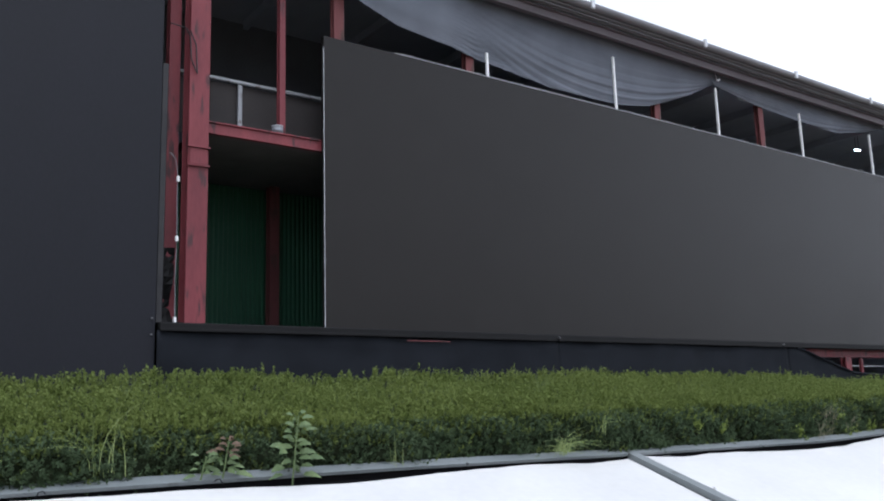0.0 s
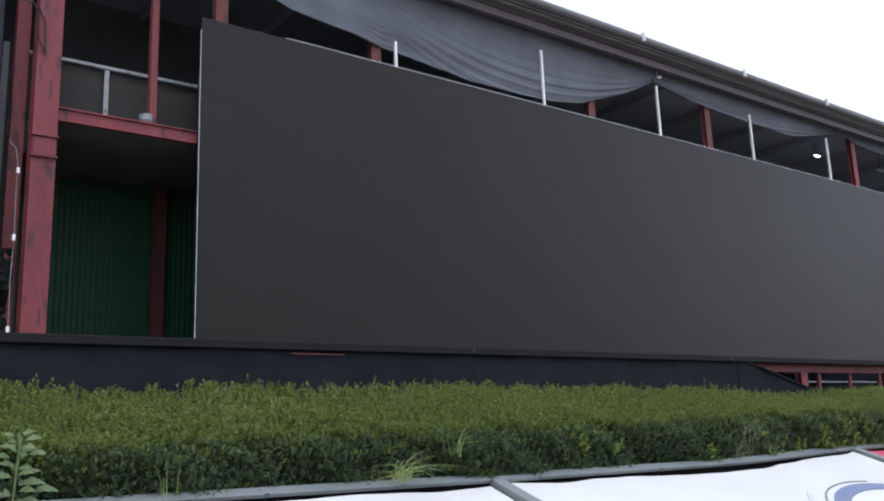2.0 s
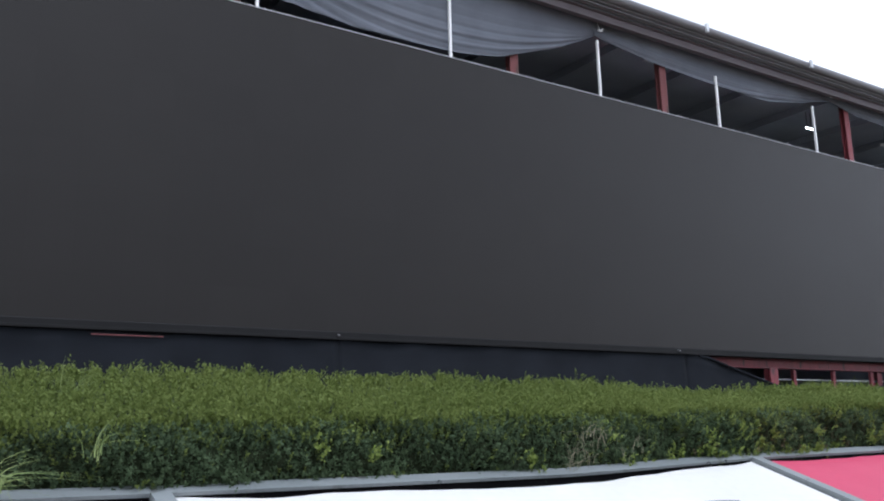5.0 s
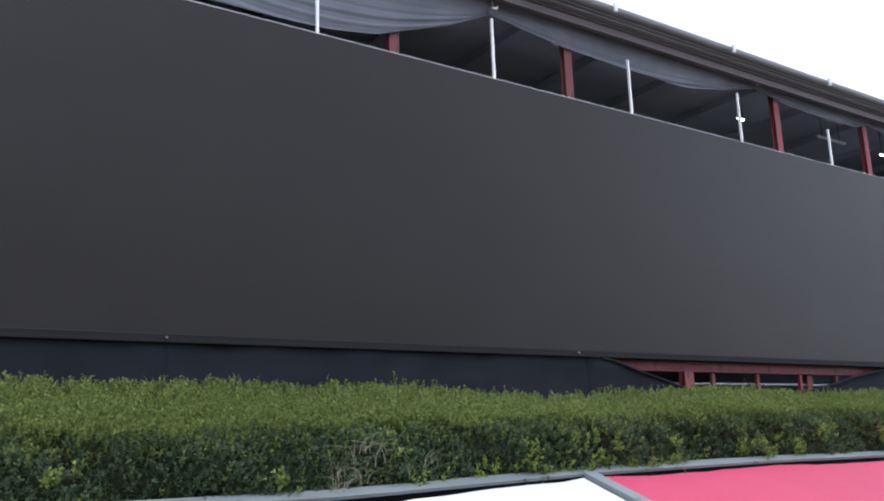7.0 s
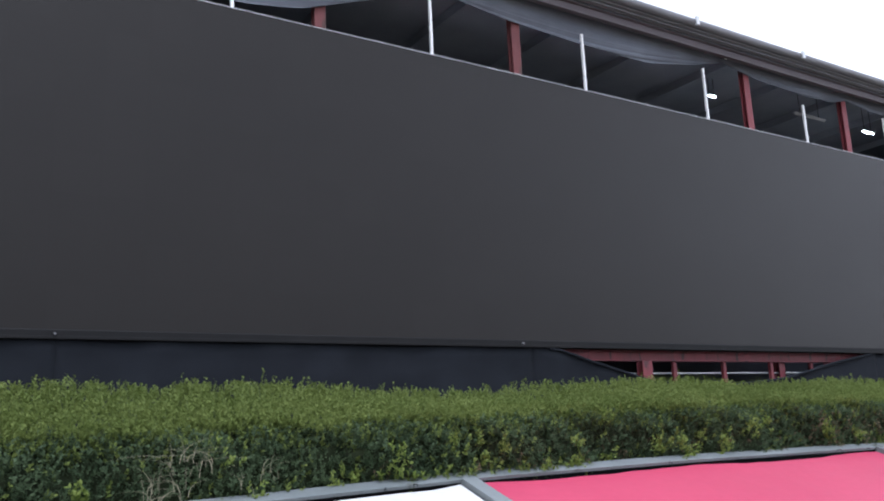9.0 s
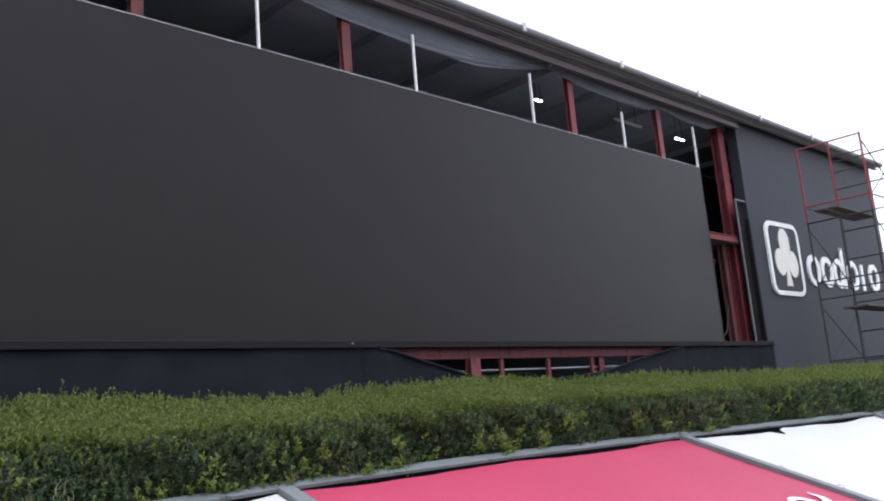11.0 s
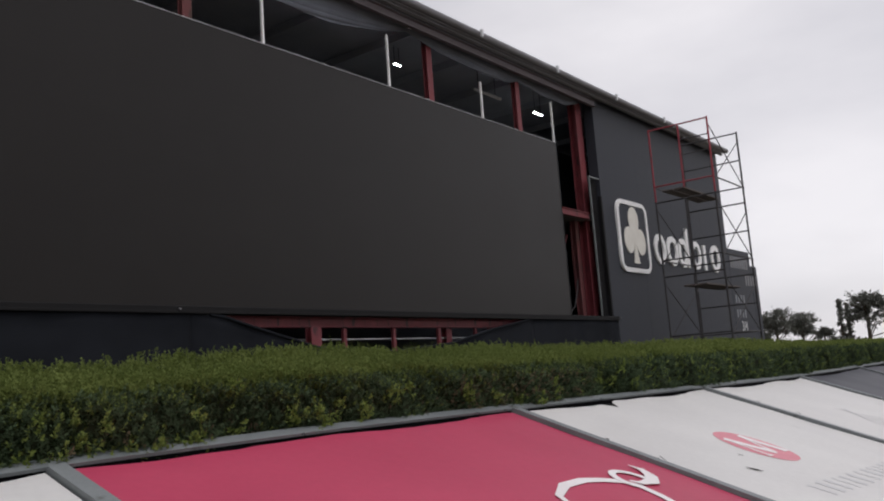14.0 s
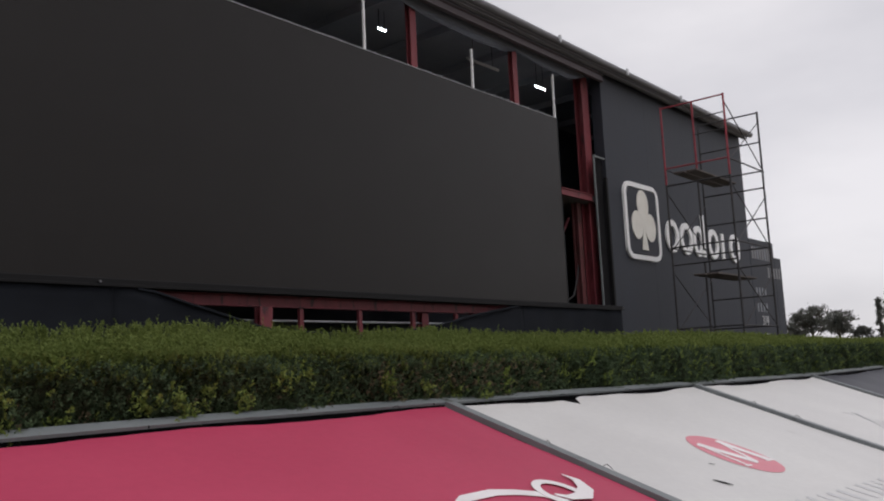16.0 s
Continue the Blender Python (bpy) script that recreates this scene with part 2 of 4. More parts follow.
M_WEEDRED = material("reddish_weed_leaf", (0.085, 0.050, 0.036), (0.14, 0.095, 0.055), 0.6, 0, 8, 60, 0.1, 0.3)
M_BARK = material("tree_bark", (0.05, 0.042, 0.033), (0.11, 0.09, 0.07), 0.9, 0, 4, 30, 0.5, 0.2)
# foliage greyed and lightened: distance haze is mixed into the leaf colour
M_TREE = material("hazed_tree_leaf", (0.095, 0.100, 0.088), (0.145, 0.150, 0.130), 0.6, 0, 0.4, 5, 0, 0.3, per="island", through_light=0.5)
M_PLANK = material("scaffold_plank", (0.060, 0.050, 0.050), (0.12, 0.10, 0.09), 0.85, 0, 2, 30, 0.3, 0.3, stretch=(1, 6, 6))


# ---- builders ----
def origin(ob):
    p = Vector((0, 0, 0))
    while ob is not None:
        p += ob.location
        ob = ob.parent
    return p


def to_mesh(name, bm, mat, smooth=False):
    me = bpy.data.meshes.new(name)
    bmesh.ops.recalc_face_normals(bm, faces=bm.faces)
    bm.to_mesh(me)
    bm.free()
    me.materials.append(mat)
    if smooth:
        for p in me.polygons:
            p.use_smooth = True
    return me


def part(name, bm, mat, parent, label="", smooth=False):
    """Links a bmesh, drawn in world metres, as one mesh under a thing or a part."""
    bmesh.ops.translate(bm, verts=bm.verts, vec=-origin(parent))
    ob = new(name, to_mesh(name, bm, mat, smooth))
    ob.parent = parent
    return tagged(ob, label) if label else ob


def thing(name, at, label, category, group="", kind=""):
    ob = new(name)
    ob.location = at
    ob.empty_display_size = 0.1
    return tagged(ob, label, category, group, kind)


def solid(name, bm, mat, label, category, group="", kind="", smooth=False):
    """One mesh that is a thing by itself, with its origin at the base."""
    xs = [v.co for v in bm.verts]
    at = Vector(((min(c.x for c in xs) + max(c.x for c in xs)) / 2, (min(c.y for c in xs) + max(c.y for c in xs)) / 2, min(c.z for c in xs)))
    bmesh.ops.translate(bm, verts=bm.verts, vec=-at)
    ob = new(name, to_mesh(name, bm, mat, smooth))
    ob.location = at
    return tagged(ob, label, category, group, kind)


def box(bm, x0, x1, y0, y1, z0, z1, bevel=0.0):
    r = bmesh.ops.create_cube(bm, size=1.0)
    bmesh.ops.transform(bm, matrix=Matrix.Translation(((x0 + x1) / 2, (y0 + y1) / 2, (z0 + z1) / 2)) @ Matrix.Diagonal((x1 - x0, y1 - y0, z1 - z0, 1)), verts=r["verts"])
    if bevel:
        es = list({e for v in r["verts"] for e in v.link_edges})
        bmesh.ops.bevel(bm, geom=es, offset=bevel, segments=1, affect="EDGES")
    return bm


def boxed(*a, **k):
    return box(bmesh.new(), *a, **k)


def bar(bm, a, b, r, sides=8):
    """A round bar from a to b."""
    a, b = Vector(a), Vector(b)
    d = b - a
    m = Matrix.Translation((a + b) / 2) @ d.to_track_quat("Z", "Y").to_matrix().to_4x4()
    bmesh.ops.create_cone(bm, cap_ends=True, segments=sides, radius1=r, radius2=r, depth=d.length, matrix=m)
    return bm


def ibeam(bm, a, b, wide, deep, web=0.02, fl=0.022):
    """A rolled steel section from a to b: wide is the flange along the wall, deep goes into the place."""
    a, b = Vector(a), Vector(b)
    d = b - a
    if abs(d.z) > abs(d.x):
        m = Matrix.Translation(a)
        prof = [(-wide / 2, wide / 2, -deep / 2, -deep / 2 + fl), (-wide / 2, wide / 2, deep / 2 - fl, deep / 2), (-web / 2, web / 2, -deep / 2 + fl, deep / 2 - fl)]
        for x0, x1, y0, y1 in prof:
            box(bm, a.x + x0, a.x + x1, a.y + y0, a.y + y1, a.z, b.z, 0.004)
    else:
        for z0, z1, y0, y1 in ((-wide / 2, -wide / 2 + fl, -deep / 2, deep / 2), (wide / 2 - fl, wide / 2, -deep / 2, deep / 2), (-wide / 2 + fl, wide / 2 - fl, -web / 2, web / 2)):
            box(bm, a.x, b.x, a.y + y0, a.y + y1, a.z + z0, a.z + z1, 0.004)
    return bm


def sheet(bm, nu, nv, f):
    """A grid surface from f(u, v), u and v from 0 to 1."""
    vs = [[bm.verts.new(f(i / nu, j / nv)) for j in range(nv + 1)] for i in range(nu + 1)]
    for i in range(nu):
        for j in range(nv):
            bm.faces.new((vs[i][j], vs[i + 1][j], vs[i + 1][j + 1], vs[i][j + 1]))
    return bm


def thicken(bm, d):
    bmesh.ops.recalc_face_normals(bm, faces=bm.faces)
    bmesh.ops.solidify(bm, geom=bm.faces[:], thickness=d)
    return bm


def ribbon(bm, pts, width, place, h0=0.006, h1=0.010):
    """A flat band of that width along points (u, v) of a surface; place(u, v, h) gives the world."""
    n = len(pts)
    rows = []
    for i, (u, v, *k) in enumerate(pts):
        a, b = pts[max(i - 1, 0)], pts[min(i + 1, n - 1)]
        du, dv = b[0] - a[0], b[1] - a[1]
        s = math.hypot(du, dv) or 1
        w = width * (k[0] if k else 1) / 2
        p, q = (u - dv / s * w, v + du / s * w), (u + dv / s * w, v - du / s * w)
        rows.append([bm.verts.new(place(*c, h)) for c in (p, q) for h in (h0, h1)])
    for a, b in zip(rows, rows[1:]):
        bm.faces.new((a[1], b[1], b[3], a[3]))
        bm.faces.new((a[0], a[2], b[2], b[0]))
        bm.faces.new((a[0], b[0], b[1], a[1]))
        bm.faces.new((a[2], a[3], b[3], b[2]))
    bm.faces.new((rows[0][0], rows[0][1], rows[0][3], rows[0][2]))
    bm.faces.new((rows[-1][0], rows[-1][2], rows[-1][3], rows[-1][1]))
    return bm


def disc(bm, cu, cv, ru, rv, place, h0=0.006, h1=0.010, n=40):
    lo = [bm.verts.new(place(cu + ru * math.cos(2 * math.pi * i / n), cv + rv * math.sin(2 * math.pi * i / n), h0)) for i in range(n)]
    hi = [bm.verts.new(place(cu + ru * math.cos(2 * math.pi * i / n), cv + rv * math.sin(2 * math.pi * i / n), h1)) for i in range(n)]
    bm.faces.new(lo[::-1])
    bm.faces.new(hi)
    for i in range(n):
        bm.faces.new((lo[i], lo[(i + 1) % n], hi[(i + 1) % n], hi[i]))
    return bm


def print_disc(bm, cu, cv, ru, rv, place, h, n=36, rings=7):
    """A flat printed disc in rings, so that it follows slack vinyl."""
    mid = bm.verts.new(place(cu, cv, h))
    last = None
    for k in range(1, rings + 1):
        f = k / rings
        ringv = [bm.verts.new(place(cu + f * ru * math.cos(2 * math.pi * i / n), cv + f * rv * math.sin(2 * math.pi * i / n), h)) for i in range(n)]
        for i in range(n):
            if last:
                bm.faces.new((last[i], ringv[i], ringv[(i + 1) % n], last[(i + 1) % n]))
            else:
                bm.faces.new((mid, ringv[i], ringv[(i + 1) % n]))
        last = ringv
    return bm


def arc(cu, cv, ru, rv, a0, a1, n=24):
    return [(cu + ru * math.cos(radians(a0 + (a1 - a0) * i / n)), cv + rv * math.sin(radians(a0 + (a1 - a0) * i / n))) for i in range(n + 1)]


# ---- ground ----
bm = bmesh.new()
sheet(bm, 60, 60, lambda u, v: (3000 * (2 * u - 1) ** 3 + 8, 3000 * (2 * v - 1) ** 3 + 4, GROUND))
solid("ground", bm, M_SOIL, "dry brown track soil with patches of grass", "ground", kind="structure")

# ---- the building ----
X0, X1 = -2.25, 23.07          # the opening between the two clad walls
SILL, TOP = 2.635, 6.79         # ledge and top of the screen
solid("wall_1", boxed(-16, X0, 9.93, 10.25, GROUND, 8.36, 0.01), M_CLAD_OLD, "black sheet cladding wall of the grandstand", "wall", kind="structure")
wall_right = thing("wall_2", (27.6, 10.1, GROUND), "black clad end wall with a white sign on it", "wall", kind="structure")
for i in range(4):
    w = (32.12 - X1) / 4
    part("panel", boxed(X1 + i * w, X1 + (i + 1) * w - 0.002, 9.98, 10.25, GROUND, 8.36, 0.001), M_CLAD, wall_right)
solid("wall_3", boxed(31.9, 32.12, 10.25, 13.4, GROUND, 8.36), M_CLAD, "black clad side wall at the far corner", "wall", kind="structure")
solid("wall_4", boxed(-16, 32.12, 13.4, 13.6, GROUND, 8.36), M_REAR, "dark rear wall deep inside the building", "wall", kind="structure")
solid("wall_5", boxed(-16, -15.8, 10.25, 13.4, GROUND, 8.36), M_CLAD, "black clad side wall", "wall", kind="structure")
solid("upper_floor", boxed(-1.62, 31.8, 10.16, 13.35, 5.1, 5.24), M_CONCRETE, "dark concrete upper floor slab behind the screen", "floor", kind="structure")
solid("lower_floor", boxed(X0, 31.8, 10.3, 13.35, 1.75, 1.9), M_CONCRETE, "dark concrete lower floor slab", "floor", kind="structure")
bm = boxed(-16, 32.3, 9.72, 13.7, 8.40, 8.46)
for i in range(24):
    box(bm, -15.8 + i * 2.0, -15.72 + i * 2.0, 10.0, 13.35, 8.24, 8.40)
solid("ceiling", bm, M_INSIDE, "dark underside of the roof with thin purlins", "ceiling", kind="structure")
roof = thing("roof", (8, 11.7, 8.46), "dark sheet metal roof with a rounded eave", "roof", kind="structure")
part("roof_sheet", boxed(-16.1, 32.35, 9.70, 13.8, 8.462, 8.51), M_ROOF, roof)
bm = bmesh.new()
bar(bm, (-16.1, 9.70, 8.43), (32.4, 9.70, 8.43), 0.085, 12)
part("eave_pipe", bm, M_ROOF, roof, "dark rounded eave pipe", True)
bm = bmesh.new()
for z, y in ((8.34, 9.74), (8.29, 9.77)):
    bar(bm, (-16, y, z), (32.2, y, z), 0.022, 8)
part("eave_rail", bm, M_ROOF, roof)
part("soffit", boxed(-16, 32.2, 9.80, 9.83, 8.255, 8.395, 0.003), M_ROOF, roof)
for i in range(-3, 8):
    x = 5.12 + 3.12 * i
    part("clip", boxed(x - 0.035, x + 0.035, 9.585, 9.64, 8.36, 8.53, 0.008), M_GALV, roof, "pale metal clip")
solid("eave_beam", ibeam(bmesh.new(), (-2.2, 9.90, 8.16), (23.05, 9.90, 8.16), 0.18, 0.10), M_EAVE, "long dull maroon steel beam under the eave", "beam", kind="structure")

# ledge under the screen and its fixings
ledge = thing("sill_ledge", (10, 9.95, 2.53), "black steel ledge running below the big screen", "ledge", kind="structure")
part("ledge_bar", boxed(-2.22, 23.2, 9.86, 10.18, 2.545, SILL, 0.012), M_LEDGE, ledge)
part("ledge_lip", boxed(-2.22, 23.2, 9.845, 9.858, 2.53, 2.565, 0.004), M_LEDGE, ledge)
for x in (4.08, 10.2, 23.16):
    bm = bmesh.new()
    bar(bm, (x, 9.82, 2.585), (x, 9.862, 2.585), 0.015, 8)
    part("bolt", bm, M_BOLT, ledge, "pale bolt head")

# ---- the big screen ----
screen = thing("led_screen", (10.5, 10.05, SILL), "huge switched-off black outdoor video screen on a ledge", "screen")
part("display", boxed(0.012, 20.99, 10.0, 10.085, SILL, TOP - 0.012, 0.004), M_SCREEN, screen)
part("side_trim", boxed(0.003, 0.010, 9.994, 10.004, SILL, 6.60, 0.001), M_GALV, screen, "thin pale edge strip")
part("top_trim", boxed(1.2, 21.0, 9.994, 10.05, TOP - 0.011, TOP - 0.001, 0.002), M_GALV, screen, "thin pale edge strip")
part("end_trim", boxed(20.992, 21.01, 9.995, 10.085, SILL, TOP, 0.003), M_DARKSTEEL, screen)
for i in range(1, 8):
    top = {1: 7.20, 6: 7.60}.get(i, 7.80)
    x = 3.0 * i - (0.03 if i == 7 else 0)
    bm = boxed(x - 0.018, x + 0.018, 10.01, 10.016, TOP + 0.003, top)
    box(bm, x - 0.017, x - 0.011, 10.0161, 10.05, TOP + 0.003, top)
    part("post", bm, M_WHITE, screen, "white angle-iron post above the screen")

# ---- red steel frame ----
GROUP = "red steel columns"
LBL = "weathered red-painted steel column of the frame"
bm = ibeam(bmesh.new(), (-1.752, 10.14, SILL - 0.02), (-1.752, 10.14, 8.07), 0.262, 0.24)
col = solid("steel_column", bm, M_RED, "weathered red steel column with bolted brackets beside the opening", "column", GROUP)
for z in (4.62, 4.86):
    part("bracket", boxed(-1.90, -1.605, 9.985, 10.018, z - 0.012, z + 0.012, 0.004), M_RED, col)
part("splice_plate", boxed(-1.865, -1.64, 10.006, 10.0195, 4.64, 4.84, 0.003), M_RED, col)
solid("steel_column", ibeam(bmesh.new(), (-1.99, 10.36, 1.9), (-1.99, 10.36, 8.2), 0.15, 0.14), M_RED, LBL, "column", GROUP)
# first four columns use the dulled red, with haze painted in
for x in (0.30, 2.69, 7.24, 10.64, 16.36, 19.62):
    solid("steel_column", ibeam(bmesh.new(), (x + 0.03, 10.18, 1.9), (x + 0.03, 10.18, 8.22), 0.17, 0.12), M_REDSHADE if x < 12 else M_RED, LBL, "column", GROUP)
solid("steel_column", ibeam(bmesh.new(), (22.74, 10.34, 1.92), (22.74, 10.34, 8.22), 0.30, 0.22), M_RED, "weathered red steel column in the gap beside the end wall", "column", GROUP)
solid("steel_column", ibeam(bmesh.new(), (22.36, 10.46, 1.92), (22.36, 10.46, 5.09), 0.16, 0.16), M_REDSHADE, "dull red steel column beside a broader one", "column", GROUP)
solid("steel_column", ibeam(bmesh.new(), (20.86, 10.78, 1.9), (20.86, 10.78, 5.1), 0.14, 0.14), M_RED, LBL, "column", GROUP)
solid("steel_post", ibeam(bmesh.new(), (-0.48, 10.34, 5.24), (-0.48, 10.34, 8.22), 0.09, 0.10), M_RED, "slim red steel post standing on the upper floor", "post")
solid("steel_beam", ibeam(bmesh.new(), (-1.62, 10.125, 5.18), (22.55, 10.125, 5.18), 0.17, 0.07), M_RED, "long red steel floor beam", "beam")
bm = bmesh.new()
bar(bm, (20.9, 10.80, 2.75), (22.3, 10.64, 4.75), 0.035)
solid("diagonal_brace", bm, M_RED, "thin red diagonal steel brace", "brace", "diagonal braces")
bm = bmesh.new()
bar(bm, (20.9, 10.85, 3.9), (22.3, 10.72, 2.5), 0.035)
solid("diagonal_brace", bm, M_RED, "thin red diagonal steel brace", "brace", "diagonal braces")

for z in (2.68, 2.49):
    solid("wall_bolt", bar(bmesh.new(), (-2.30, 9.905, z), (-2.30, 9.93, z), 0.012, 8), M_BOLT, "small pale bolt in the black cladding", "bolt", "wall bolts")
solid("steel_strip", boxed(1.2, 1.95, 9.850, 9.856, 2.475, 2.49, 0.001), M_REDSHADE, "thin red steel strip below the ledge", "strip")
bm = bmesh.new()
pts = [(21.35, 3.35), (21.5, 2.95), (21.75, 2.78), (22.0, 2.9), (22.2, 3.3)]
for a, b in zip(pts, pts[1:]):
    bar(bm, (a[0], 10.45, a[1]), (b[0], 10.45, b[1]), 0.018, 6)
bar(bm, (21.35, 10.45, 3.35), (20.9, 10.74, 3.5), 0.018, 6)
bar(bm, (22.2, 10.45, 3.3), (22.3, 10.46, 3.6), 0.018, 6)
solid("loose_cable", bm, M_DARKSTEEL, "thick dark cable hanging slack in the gap", "cable")

# edge strips of the clad walls
solid("edge_strip", boxed(-2.245, -2.17, 9.955, 10.06, SILL, 5.86, 0.006), M_DARKSTEEL, "dark grey steel edge strip beside the opening", "trim", kind="structure")
bm = boxed(22.535, 22.56, 9.985, 10.03, SILL, 6.20, 0.004)
box(bm, 22.567, 23.06, 9.99, 10.03, 6.16, 6.20, 0.004)
solid("edge_strip", bm, M_GREYBAR, "thin grey steel angle framing the gap beside the end wall", "trim", kind="structure")
solid("gap_panel", boxed(22.60, 22.98, 10.05, 10.075, SILL, 6.15, 0.004), M_BLACKRUB, "narrow black panel closing the gap", "panel", kind="structure")
solid("edge_strip", boxed(22.985, 23.06, 9.95, 10.04, SILL, 5.72, 0.006), M_LEDGE, "black steel edge strip of the end wall", "trim", kind="structure")

# the open bay: green wall, rail, paint can, cables
bm = bmesh.new()
n = 96
prof = []
for i in range(n * 4 + 1):
    k = i % 4
    prof.append((X0 + 0.05 + i * 0.0425 * 0.45, 12.38 + (0.0 if k in (0, 1) else 0.02)))
vs = [[bm.verts.new((x, y, z)) for z in (1.9, 5.08)] for x, y in prof]
for a, b in zip(vs, vs[1:]):
    bm.faces.new((a[0], b[0], b[1], a[1]))
thicken(bm, 0.004)
solid("green_partition", bm, M_GREENWALL, "green corrugated metal partition wall inside the open bay", "partition")
# dulled red here paints in the shade of the bay
solid("steel_column", ibeam(bmesh.new(), (0.255, 12.2, 1.9), (0.255, 12.2, 5.1), 0.17, 0.14), M_REDSHADE, "red steel column against the green partition", "column", GROUP)
rail = thing("guard_rail", (-0.6, 10.66, 5.24), "grey steel guard rail on the upper floor", "railing")
part("top_rail", boxed(-2.0, 1.6, 10.62, 10.66, 6.065, 6.11, 0.006), M_RAIL, rail)
for x in (-1.9, -0.96, 0.6):
    part("rail_post", boxed(x - 0.03, x + 0.03, 10.625, 10.665, 5.24, 6.055, 0.004), M_RAIL, rail)
part("infill_panel", boxed(-2.0, 1.6, 10.68, 10.70, 5.25, 6.05, 0.003), M_BROWN, rail, "dark brown board behind the rail")
can = thing("paint_can", (-0.58, 10.235, 5.265), "dented pale metal paint can on the red beam", "can")
bm = bmesh.new()
bar(bm, (-0.58, 10.235, 5.265), (-0.58, 10.235, 5.39), 0.075, 20)
part("can_body", bm, M_BARPALE, can, "", True)
part("can_label", bar(bmesh.new(), (-0.58, 10.235, 5.30), (-0.58, 10.235, 5.36), 0.0765, 20), M_INKDARK, can, "dark paper label", True)
bm = bmesh.new()
bar(bm, (-0.58, 10.235, 5.388), (-0.58, 10.235, 5.398), 0.080, 20)
part("can_rim", bm, M_TUBE, can)
cable = thing("power_cable", (-2.05, 10.05, SILL), "white power cable clipped down the column", "cable")
bm = bmesh.new()
pts = [(-2.10, 4.75), (-2.03, 4.68), (-2.00, 4.5), (-2.0, 4.2), (-1.99, 3.7), (-2.0, 3.2), (-1.99, 2.63)]
for a, b in zip(pts, pts[1:]):
    bar(bm, (a[0], 10.04, a[1]), (b[0], 10.04, b[1]), 0.004, 6)
part("cord", bm, M_RAIL, cable)
for z in (4.42, 3.67, 2.68):
    part("junction_box", boxed(-2.012, -1.98, 10.01, 10.05, z - 0.035, z + 0.035, 0.005), M_WHITE, cable)
bm = bmesh.new()
pts = [(-2.15, 6.42), (-1.95, 6.40), (-1.9, 6.3), (-1.88, 6.0), (-1.80, 5.82), (-1.82, 6.2), (-1.9, 6.38)]
for a, b in zip(pts, pts[1:]):
    bar(bm, (a[0], 9.99, a[1]), (b[0], 9.99, b[1]), 0.009, 6)
solid("loose_cable", bm, M_DARKSTEEL, "loose dark cable looped over the red column", "cable")
bm = bmesh.new()
box(bm, -2.12, -2.03, 10.3, 10.36, 2.0, 4.9)
sheet(bm, 2, 14, lambda u, v: (-2.12 + 0.16 * u + 0.03 * math.sin(v * 9), 10.25 + 0.05 * math.sin(v * 14 + u * 2), 2.3 + 1.3 * v))
solid("cloth_scrap", bm, M_LEDGE, "crumpled dark cloth scrap stuffed behind the edge strip", "cloth")

# tube lamps under the roof
def tube_lamp(x, y, z, lit, length=0.62):
    lamp = thing("tube_lamp", (x, y, z), "lit white tube lamp hanging under the roof" if lit else "unlit grey tube lamp hanging under the roof", "lamp", "tube lamps")
    part("housing", boxed(x - length / 2, x + length / 2, y - 0.035, y + 0.035, z + 0.045, z + 0.075, 0.01), M_TUBE, lamp)
    part("tube", boxed(x - length / 2 + 0.02, x + length / 2 - 0.02, y - 0.014, y + 0.014, z + 0.018, z + 0.044, 0.008), M_LIT if lit else M_TUBE, lamp)
    for d in (-0.3, 0.3):
        part("hanger", bar(bmesh.new(), (x + d * length, y, z + 0.075), (x + d * length, y, 8.40), 0.008, 6), M_DARKSTEEL, lamp)


tube_lamp(16.74, 11.24, 7.97, True, 0.26)
tube_lamp(21.5, 10.7, 7.74, True, 0.46)
for x, z, length in ((11.45, 8.18, 0.95), (13.9, 8.18, 0.6), (19.5, 7.83, 1.15)):
    tube_lamp(x, 10.85, z, False, length)

# ---- shade cloth under the eave ----
def swag(xa, xb, low, front, gather, sag, top=8.26, seed=0.0, folds=5, label="black shade cloth sagging in folds below the eave"):
    """Cloth hung from the eave; low: (x, z) of its lower edge."""
    lx, lz = [p[0] for p in low], [p[1] for p in low]

    def f(u, v):
        x = xa + (xb - xa) * u
        z1 = float(np.interp(x, lx, lz))
        z = top + (z1 - top) * v
        crease = noise.noise(Vector((x * 0.5 + seed, v * 3.5, seed)))
        ynear = float(np.interp(x, front[0], front[1]))
        # folds drawn like slack ropes between the two gathers
        k = min(max((x - gather[0]) / (gather[2] - gather[0]), 0.0), 1.0)
        hang = 4 * k * (1 - k) * sag + 0.06
        q = (gather[1] + (gather[3] - gather[1]) * k - z) / hang
        deep = min(max((q - 0.1) / 0.6, 0.0), 1.0) * min(1.0, 6 * k) * v
        phase = q * folds * 6.283 + 1.6 * crease + seed
        y = ynear - 0.014 * deep * (math.sin(phase) + 0.45 * math.sin(2.3 * phase + 1.7)) + 0.05 * crease * v
        return (x, y, z)
    bm = sheet(bmesh.new(), 90, 64, f)
    thicken(bm, 0.003)
    return solid("shade_cloth", bm, M_CLOTH, label, "cloth", "shade cloths", smooth=True)


swag(-1.3, 9.05, [(-1.3, 8.05), (0.0, 7.66), (0.69, 7.40), (1.25, 7.21), (1.98, 7.13), (2.7, 7.09), (3.57, 7.0), (4.4, 6.91), (5.4, 6.9), (6.2, 6.93), (6.95, 7.04), (8.2, 7.5), (9.05, 7.92)], ([2.2, 2.8], [9.95, 10.075]), (1.9, 8.26, 9.05, 7.95), 1.15, seed=0.7, folds=6)
